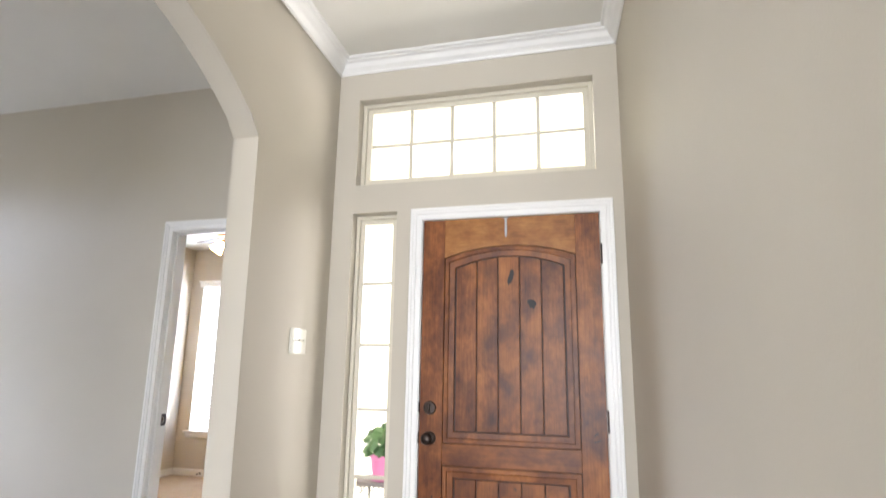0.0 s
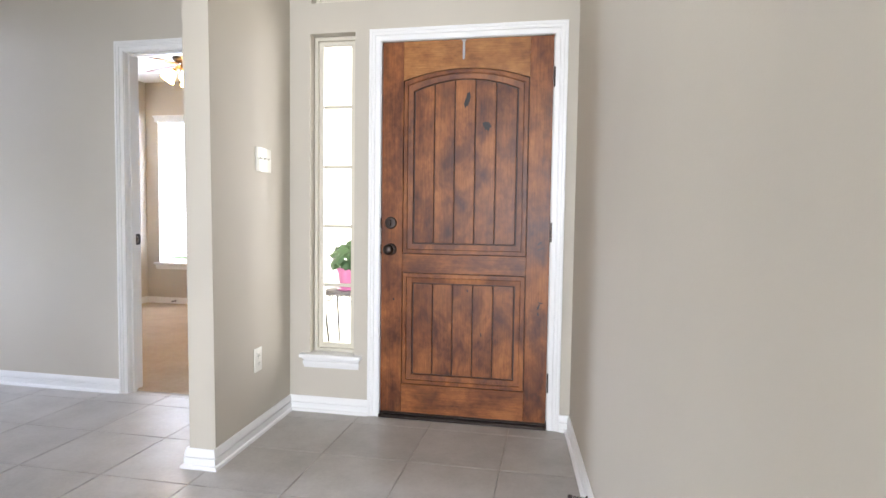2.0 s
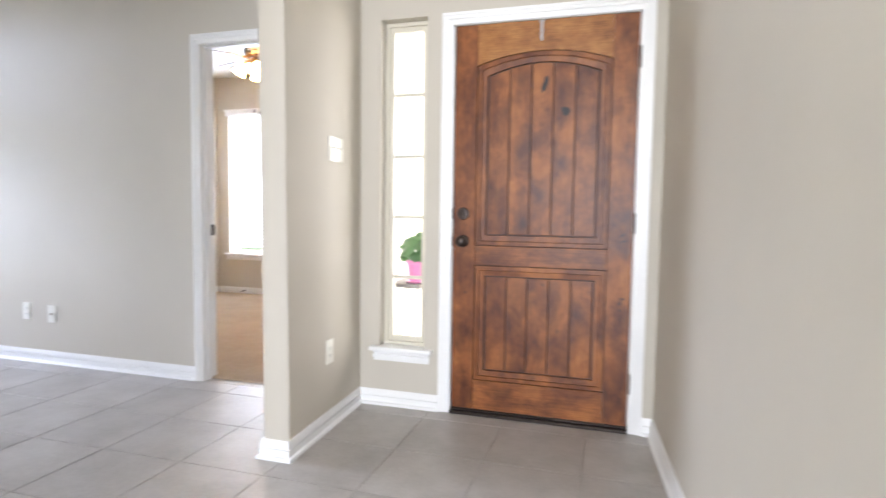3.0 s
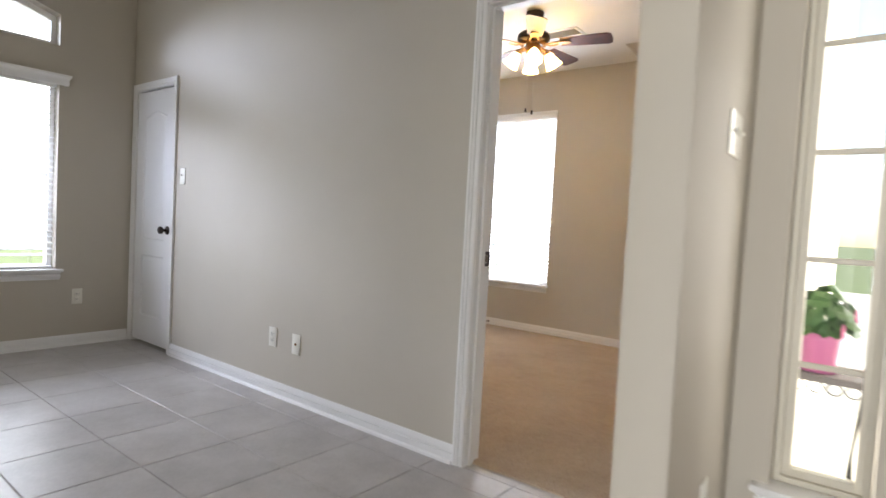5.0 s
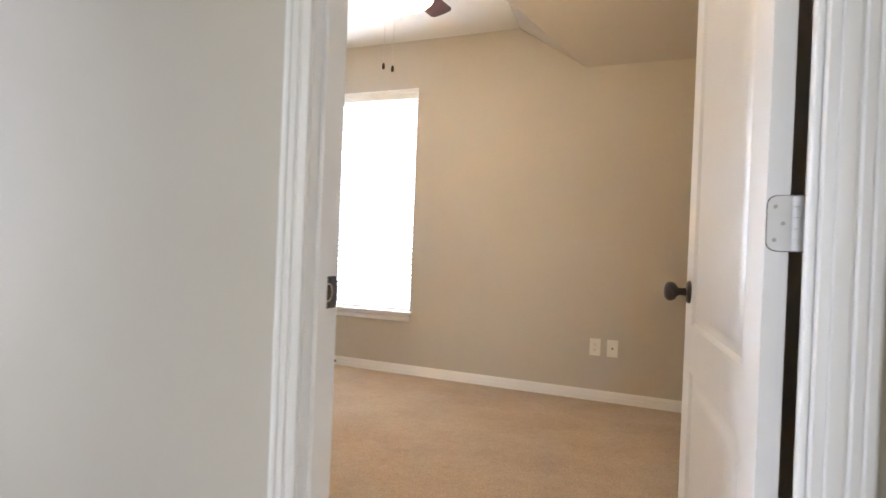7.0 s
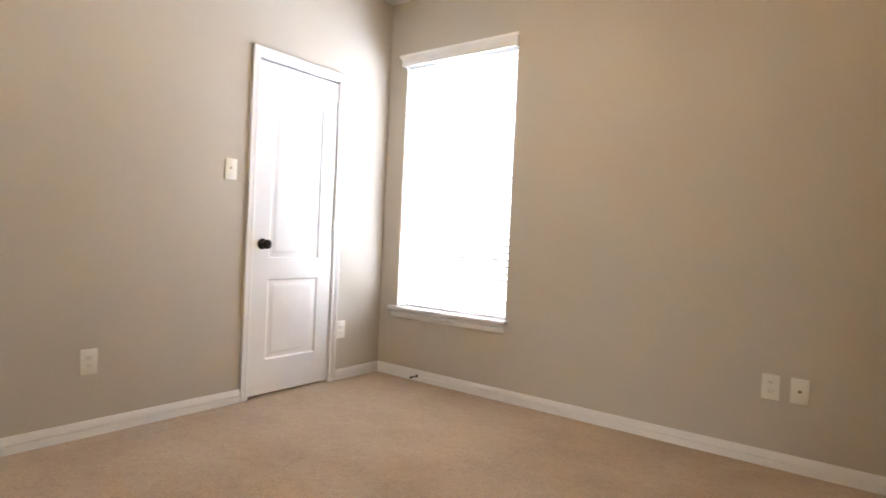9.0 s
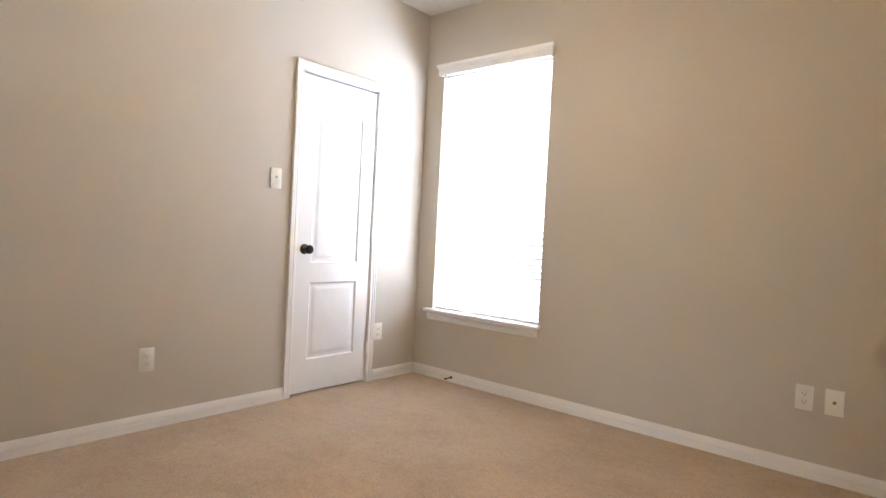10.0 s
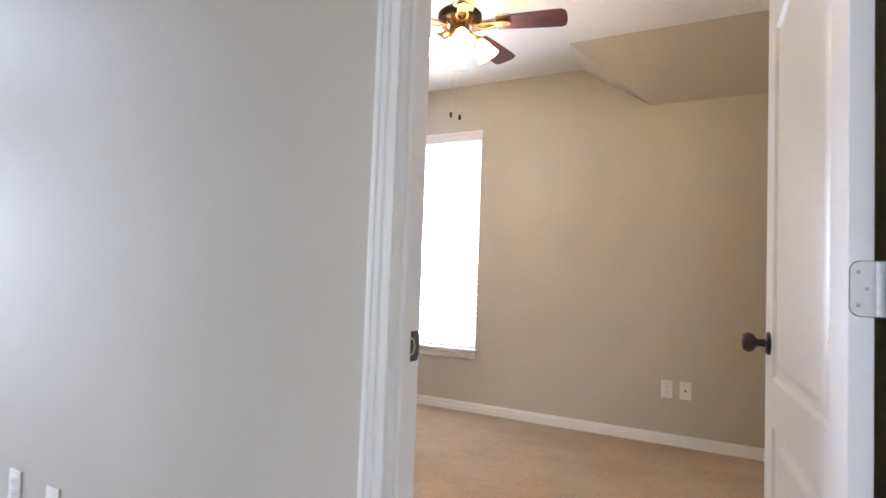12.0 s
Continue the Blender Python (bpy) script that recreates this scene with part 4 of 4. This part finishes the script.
wall_plate(P_FACE(-0.397, 0.385), "outlet", "white duplex outlet low on the hall partition", "outlet")
wall_plate(pose(-3.100, Y_ROOM, 0.354), "outlet", IV + " of the tiled room", "outlet")
wall_plate(pose(-2.870, Y_ROOM, 0.346), "cable", "ivory plastic cable jack plate beside an outlet", "outlet")
wall_plate(pose(-4.280, Y_ROOM, 1.346), "switch1", "ivory single light switch beside the closet door", "switch")
wall_plate(pose(X_DIN, -0.360, 0.382, 0, 0, 90), "outlet", IV + " under the tall window's side", "outlet")
wall_plate(pose(-1.480, Y_WIN, 0.388), "outlet", IV + " of the bedroom", "outlet")
wall_plate(pose(-1.361, Y_WIN, 0.388), "cable", "ivory plastic cable jack plate in the bedroom", "outlet")
wall_plate(pose(X_BED_L, 1.266, 0.364, 0, 0, 90), "outlet", IV + " by the bedroom closet", "outlet")
wall_plate(pose(X_BED_L, 2.848, 0.357, 0, 0, 90), "outlet", "ivory plastic outlet between bedroom closet and corner", "outlet")
wall_plate(pose(X_BED_L, 1.961, 1.352, 0, 0, 90), "switch1", "ivory single light switch beside the bedroom closet", "switch")


def stop_pin(m, label):
    e = empty("door_bumper", m, label=label, category="door stop", group="spring door stops")
    part("mount", turned([(0, 0), (0.010, 0), (0.010, 0.006), (0.005, 0.008), (0, 0.008)], 14, pose(0, 0, 0, 90)), BRONZE, e, "", 40)
    pts = [(0.0045 * math.cos(k * 0.9), -0.008 - k * 0.0008, 0.0045 * math.sin(k * 0.9)) for k in range(66)]
    part("spring", tube(pts, 0.0011, 5), BRONZE, e)
    part("tip", turned([(0, 0.058), (0.007, 0.058), (0.008, 0.066), (0.006, 0.074), (0, 0.075)], 14, pose(0, 0, 0, 90)), BRONZE, e, "", 40)


stop_pin(pose(-3.632, Y_WIN - 0.0135, 0.045), "dark bronze spring door stop on the bedroom baseboard")
stop_pin(pose(X_RIGHT + 0.0605 - 0.0135, -0.815, 0.045, 0, 0, -94.2), "dark bronze spring door stop on the hall baseboard")


# ------------------------------------------------------------------ ceiling fan
def ceiling_fan(x, y, turn):
    f = empty("ceiling_fan", pose(x, y, H_BED), label="bronze ceiling fan with five mahogany blades and a lit four-light kit", category="ceiling fan")
    part("canopy", turned([(0, 0), (0.066, 0), (0.068, -0.012), (0.062, -0.040), (0.040, -0.062), (0.018, -0.068), (0, -0.068)], 32), BRONZE, f, "", 40)
    part("downrod", turned([(0, -0.06), (0.012, -0.06), (0.012, -0.13), (0.022, -0.135), (0.024, -0.150), (0, -0.150)], 16), BRONZE, f, "", 40)
    part("motor", turned([(0, -0.128), (0.030, -0.130), (0.060, -0.136), (0.098, -0.150), (0.120, -0.172), (0.122, -0.196), (0.112, -0.214), (0.080, -0.228), (0.070, -0.240), (0, -0.240)], 40), BRONZE, f, "dark bronze motor housing", 40)
    fins = []
    for k in range(20):
        b = boxes((0.070, 0.098, -0.0025, 0.0025, -0.247, -0.220), bevel=0.001)
        b.transform(Matrix.Rotation(2 * math.pi * k / 20, 4, "Z"))
        fins.append(b)
    part("vent_fins", merged(*fins), BRASS, f, "antique brass vent ring")
    part("switch_housing", turned([(0, -0.238), (0.052, -0.238), (0.056, -0.252), (0.056, -0.285), (0.046, -0.302), (0.030, -0.310), (0.012, -0.330), (0.006, -0.345), (0, -0.347)], 28), BRASS, f, "antique brass switch housing", 40)
    n = 10
    outl = [(0.205, -0.052), (0.30, -0.060), (0.45, -0.068), (0.55, -0.071), (0.566, -0.062)] + [(0.566 + 0.014 * math.sin(math.pi * k / 6), -0.062 * math.cos(math.pi * k / 6)) for k in range(1, 6)] + [(0.566, 0.062), (0.55, 0.071), (0.45, 0.068), (0.30, 0.060), (0.205, 0.052)]
    for k in range(5):
        an = turn + 72 * k
        hold = pose(0, 0, 0, 0, 0, an)
        bm = prism(outl, lambda u, v, w: (u, v, w), (-0.003, 0.003))
        bm.transform(hold @ pose(0, 0, -0.232, -12))
        blade = part("blade", bm, BLADE, f, "mahogany fan blade")
        arm = []
        for s in (-1, 1):
            arm.append(tube([(0.085, 0.006 * s, -0.238), (0.125, 0.026 * s, -0.246), (0.160, 0.030 * s, -0.243), (0.195, 0.016 * s, -0.236), (0.235, 0.030 * s, -0.238), (0.275, 0.020 * s, -0.237)], 0.006, 8))
        pl = prism([(0.19, -0.03), (0.27, -0.022), (0.285, 0.0), (0.27, 0.022), (0.19, 0.03)], lambda u, v, w: (u, v, w), (-0.241, -0.2365))
        bm = merged(*arm, pl)
        bm.transform(hold)
        part("blade_iron", bm, BRASS, f, "scrolled brass blade arm", 50)
    for k in range(4):
        an = turn + 20 + 90 * k
        hold = pose(0, 0, 0, 0, 0, an)
        arm = tube([(0.040, 0, -0.275), (0.070, 0, -0.272), (0.092, 0, -0.282), (0.100, 0, -0.300)], 0.008, 10)
        arm.transform(hold)
        a = part("lamp_arm", arm, BRASS, f, "", 50)
        cup = turned([(0, 0.0), (0.020, 0.0), (0.024, -0.012), (0.022, -0.024), (0, -0.024)], 20, hold @ pose(0.100, 0, -0.292, 0, -32))
        part("fitter", cup, BRASS, a, "", 40)
        sh = [(0.021, -0.020), (0.030, -0.034), (0.040, -0.060), (0.050, -0.092), (0.062, -0.122), (0.060, -0.122), (0.048, -0.092), (0.038, -0.060), (0.028, -0.035), (0.019, -0.022)]
        part("shade", loft([[(r * math.cos(t * math.pi / 12), r * math.sin(t * math.pi / 12), h) for t in range(24)] for r, h in sh], cap=False), LAMPGLASS, f, "lit frosted glass bell shade", 60).matrix_basis = hold @ pose(0.100, 0, -0.292, 0, -32)
    for dx, dy, z in ((0.020, 0.0, -0.728), (-0.046, 0.02, -0.702)):
        c = part("pull_chain", tube([(dx, dy, -0.29), (dx, dy, z)], 0.0011, 5), STEEL, f)
        part("pull_tip", turned([(0, z + 0.004), (0.006, z), (0.008, z - 0.012), (0.0075, z - 0.026), (0, z - 0.032)], 12, pose(dx, dy, 0)), BRONZE, c, "dark pull chain tip", 40)
    return f


ceiling_fan(-2.385, 1.715, 14)


def ceiling_vent(x, y):
    v = empty("ceiling_vent", pose(x, y, H_BED), label="white metal ceiling air register with slats", category="vent")
    part("frame", boxes((-0.17, 0.17, -0.095, -0.070, -0.006, 0), (-0.17, 0.17, 0.070, 0.095, -0.006, 0), (-0.17, -0.145, -0.070, 0.070, -0.006, 0), (0.145, 0.17, -0.070, 0.070, -0.006, 0), bevel=0.0015), TRIM, v)
    # Dark sheet in place of the shaded duct behind the slats.
    part("backing", boxes((-0.145, 0.145, -0.07, 0.07, -0.0012, -0.0004)), SLOT_SHADE, v)
    for k in range(9):
        s = boxes((-0.145, 0.145, -0.0065, 0.0065, -0.0008, 0.0008))
        s.transform(pose(0, -0.06 + k * 0.015, -0.005, 40))
        part("slat", s, TRIM, v)


ceiling_vent(-2.42, 2.22)


# ------------------------------------------------------------------ porch and outside
tagged(part("ground", boxes((-400, 400, -400, 400, -0.30, -0.15)), GRASS), label="green lawn round the house", category="ground", kind="structure")
# Glowing sheet added so the tiled room's windows look out on white.
tagged(part("backdrop", boxes((-18.1, -18.0, -16, 10, -0.15, 16)), GLOW_WHITE), label="glowing white sheet standing in for the overexposed sky beyond the tiled room's windows", category="backdrop", kind="structure")
tagged(part("porch_floor", boxes((-0.52, 2.6, 0.161, 2.6, -0.16, -0.03)), CONCRETE), label="pale concrete porch slab", category="floor", kind="structure")
tagged(part("porch_side_wall", boxes((X_BED_R + 0.131, X_BED_R + 0.20, 0.161, Y_WIN + 0.16, -0.15, 3.20)), SIDING), label="cream painted house wall beside the porch", category="wall", kind="structure")
tagged(part("porch_end_wall", boxes((1.16, 1.28, 0.161, 1.32, -0.15, 3.20), (1.10, 1.16, 1.20, 1.32, -0.03, 3.199)), SIDING), label="cream painted end wall of the porch with a pilaster", category="wall", kind="structure")
tagged(part("porch_ceiling", boxes((-0.546, 2.6, 0.161, 2.6, 3.20, 3.28)), SIDING), label="cream painted porch ceiling", category="ceiling", kind="structure")
tagged(part("porch_beam", boxes((-0.52, 2.6, 2.45, 2.6, 2.85, 3.20)), SIDING), label="cream painted porch beam", category="beam", kind="structure")
tagged(part("porch_column", boxes((1.55, 1.85, 2.40, 2.62, -0.03, 2.85), (1.50, 1.90, 2.35, 2.67, -0.03, 0.15), bevel=0.006), SIDING), label="cream painted square porch column", category="column", kind="structure")
# Unseen pale ground added as a reflector for the porch ceiling.
tagged(part("front_bounce_sheet", boxes((-9, 12, 2.7, 16.0, -0.16, -0.13)), CONCRETE), label="pale sheet added before the house to bounce light onto the porch", category="road", kind="structure")
# Made-up pale ground that brightens the outlook through the tiled room's blinds.
tagged(part("side_pale_sheet", boxes((-9.5, -5.4, -6.0, 2.6, -0.16, -0.13)), CONCRETE), label="pale sheet added on the lawn to whiten the view through the tiled room's blinds", category="path", kind="structure")
# Slab added out of view; its overhang shades the windows from the sun.
tagged(part("unseen_roof_slab", boxes((X_DIN - 0.4, X_FAR + 0.4, Y_BACK - 0.4, 0.15, 3.26, 3.36), (X_DIN - 0.4, X_BED_R + 0.4, 0.15, Y_WIN + 0.7, 3.26, 3.36)), CONCRETE), label="plain unseen roof slab added to keep the sun out of the rooms", category="roof", kind="structure")


def plant_stand():
    s = empty("plant_stand", pose(-0.34, 0.45, -0.03), label="black iron plant stand with a scrolled apron on the porch", category="plant stand")
    part("top", boxes((-0.155, 0.155, -0.13, 0.13, 0.650, 0.675), bevel=0.004), STAND, s, "grey stand top")
    for sx in (-1, 1):
        for sy in (-1, 1):
            pts = [(sx * 0.14, sy * 0.115, 0.655), (sx * 0.128, sy * 0.105, 0.55), (sx * 0.110, sy * 0.09, 0.35), (sx * 0.122, sy * 0.10, 0.12), (sx * 0.15, sy * 0.125, 0.0)]
            part("leg", tube(pts, 0.006, 8), IRON, s)
    for sy in (-1, 1):
        sc = []
        for k in range(5):
            cx = -0.11 + k * 0.055
            sc.append(tube([(cx + 0.024 * math.cos(a * 0.5), sy * 0.118, 0.632 + 0.020 * math.sin(a * 0.5)) for a in range(14)], 0.0028, 6))
        part("scroll", merged(*sc), IRON, s)
    return s


plant_stand()


def potted_plant():
    p = empty("potted_plant", pose(-0.345, 0.42, 0.645), label="green leafy flowering plant in a pink pot", category="plant")
    part("saucer", turned([(0, 0), (0.060, 0), (0.070, 0.010), (0.066, 0.012), (0, 0.006)], 28), POT, p, "", 40)
    pot = part("pot", turned([(0, 0.006), (0.050, 0.006), (0.062, 0.085), (0.066, 0.120), (0.074, 0.122), (0.075, 0.142), (0.068, 0.142), (0.062, 0.120), (0, 0.118)], 32), POT, p, "bright pink flowerpot", 40)
    part("soil", turned([(0, 0.119), (0.061, 0.121), (0, 0.128)], 20), SOIL, pot)
    rnd = random.Random(11)
    stems, leaves, petals = [], bmesh.new(), bmesh.new()
    for k in range(60):
        az, up = rnd.uniform(0, 2 * math.pi), rnd.uniform(-0.2, 1.15)
        r = rnd.uniform(0.07, 0.125)
        c = Vector((r * math.cos(az) * math.cos(up), r * math.sin(az) * math.cos(up), 0.175 + 1.05 * r * math.sin(up)))
        if k % 3 == 0:
            stems.append(tube([(0.01 * math.cos(az), 0.01 * math.sin(az), 0.12), tuple(c * 0.6 + Vector((0, 0, 0.05))), tuple(c)], 0.002, 5))
        n = Vector((math.cos(az) * 0.7, math.sin(az) * 0.7, rnd.uniform(0.3, 1.0))).normalized()
        tang = n.orthogonal().normalized()
        tang = Matrix.Rotation(rnd.uniform(0, 6.28), 3, n) @ tang
        sd = n.cross(tang)
        w, l = rnd.uniform(0.022, 0.032), rnd.uniform(0.028, 0.042)
        mid = leaves.verts.new(c + n * 0.004)
        rim = []
        for q in range(10):
            a = 2 * math.pi * q / 10
            wav = 1 + 0.12 * math.cos(5 * a)
            rim.append(leaves.verts.new(c + tang * l * math.cos(a) * wav + sd * w * math.sin(a) * wav - n * 0.006 * abs(math.sin(a))))
        for q in range(10):
            leaves.faces.new([mid, rim[q], rim[(q + 1) % 10]])
    for k in range(5):
        az = rnd.uniform(-0.9, 0.9)
        c = Vector((0.10 * math.cos(az), 0.10 * math.sin(az), 0.15 + 0.06 * rnd.random()))
        for q in range(5):
            a = 2 * math.pi * q / 5
            d = Vector((0.3, math.cos(a), math.sin(a))) * 0.016
            bmesh.ops.create_uvsphere(petals, u_segments=8, v_segments=5, radius=0.012, matrix=Matrix.Translation(c + d) @ Matrix.Diagonal((0.5, 1, 1, 1)))
    part("stems", merged(*stems), LEAF, p)
    part("leaves", leaves, LEAF, p, "round green leaves")
    part("flowers", petals, PETAL, p, "pink flowers")


potted_plant()

# ------------------------------------------------------------------ floor tiles
PITCH, X0T, Y0T = 0.4155, -0.109, -0.127


def tile_mesh(w, d):
    bm = boxes((0, w, 0, d, -0.008, 0.0))
    top = [e for e in bm.edges if all(v.co.z > -1e-6 for v in e.verts)]
    bmesh.ops.bevel(bm, geom=top, offset=0.0018, segments=1, affect="EDGES")
    return bm


def lay_tiles():
    shared = {}
    g = 0.0022
    far = []
    for i in range(-13, 12):
        for j in range(-21, 2):
            x0, x1 = X0T + i * PITCH + g, X0T + (i + 1) * PITCH - g
            y0, y1 = Y0T + (j - 1) * PITCH + g, Y0T + j * PITCH - g
            x0, x1 = max(x0, X_DIN + 0.002), min(x1, X_FAR)
            y1 = min(y1, Y_ROOM - 0.001)
            y0 = max(y0, Y_BACK)
            if x1 - x0 < 0.02 or y1 - y0 < 0.02:
                continue
            cx, cy = (x0 + x1) / 2, (y0 + y1) / 2
            if x0 > X_FLARE and y0 > -3.8:
                continue
            if x1 < X_PART2 and y1 < Y_DIN_BACK:
                continue
            if cy < -4.0:
                far.append((x0, x1, y0, y1))
                continue
            key = (round(x1 - x0, 3), round(y1 - y0, 3))
            if key not in shared:
                shared[key] = part("tile", tile_mesh(x1 - x0, y1 - y0), TILE, floor)
                shared[key].matrix_basis = pose(x0, y0, 0)
            else:
                again("tile", shared[key], pose(x0, y0, 0), floor)
    # doorway strip
    for i in range(-5, 0):
        x0, x1 = max(X0T + i * PITCH + g, D_L), min(X0T + (i + 1) * PITCH - g, D_R)
        if x1 - x0 > 0.02:
            part("tile", boxes((x0, x1, Y_ROOM + 0.001, 0.078, -0.008, 0.0)), TILE, floor)
    rest = part("far_tiles", boxes(*[(a, b, c, d, -0.008, 0.0) for a, b, c, d in far]), TILE, floor)
    rest["kind"] = "stuff"


lay_tiles()
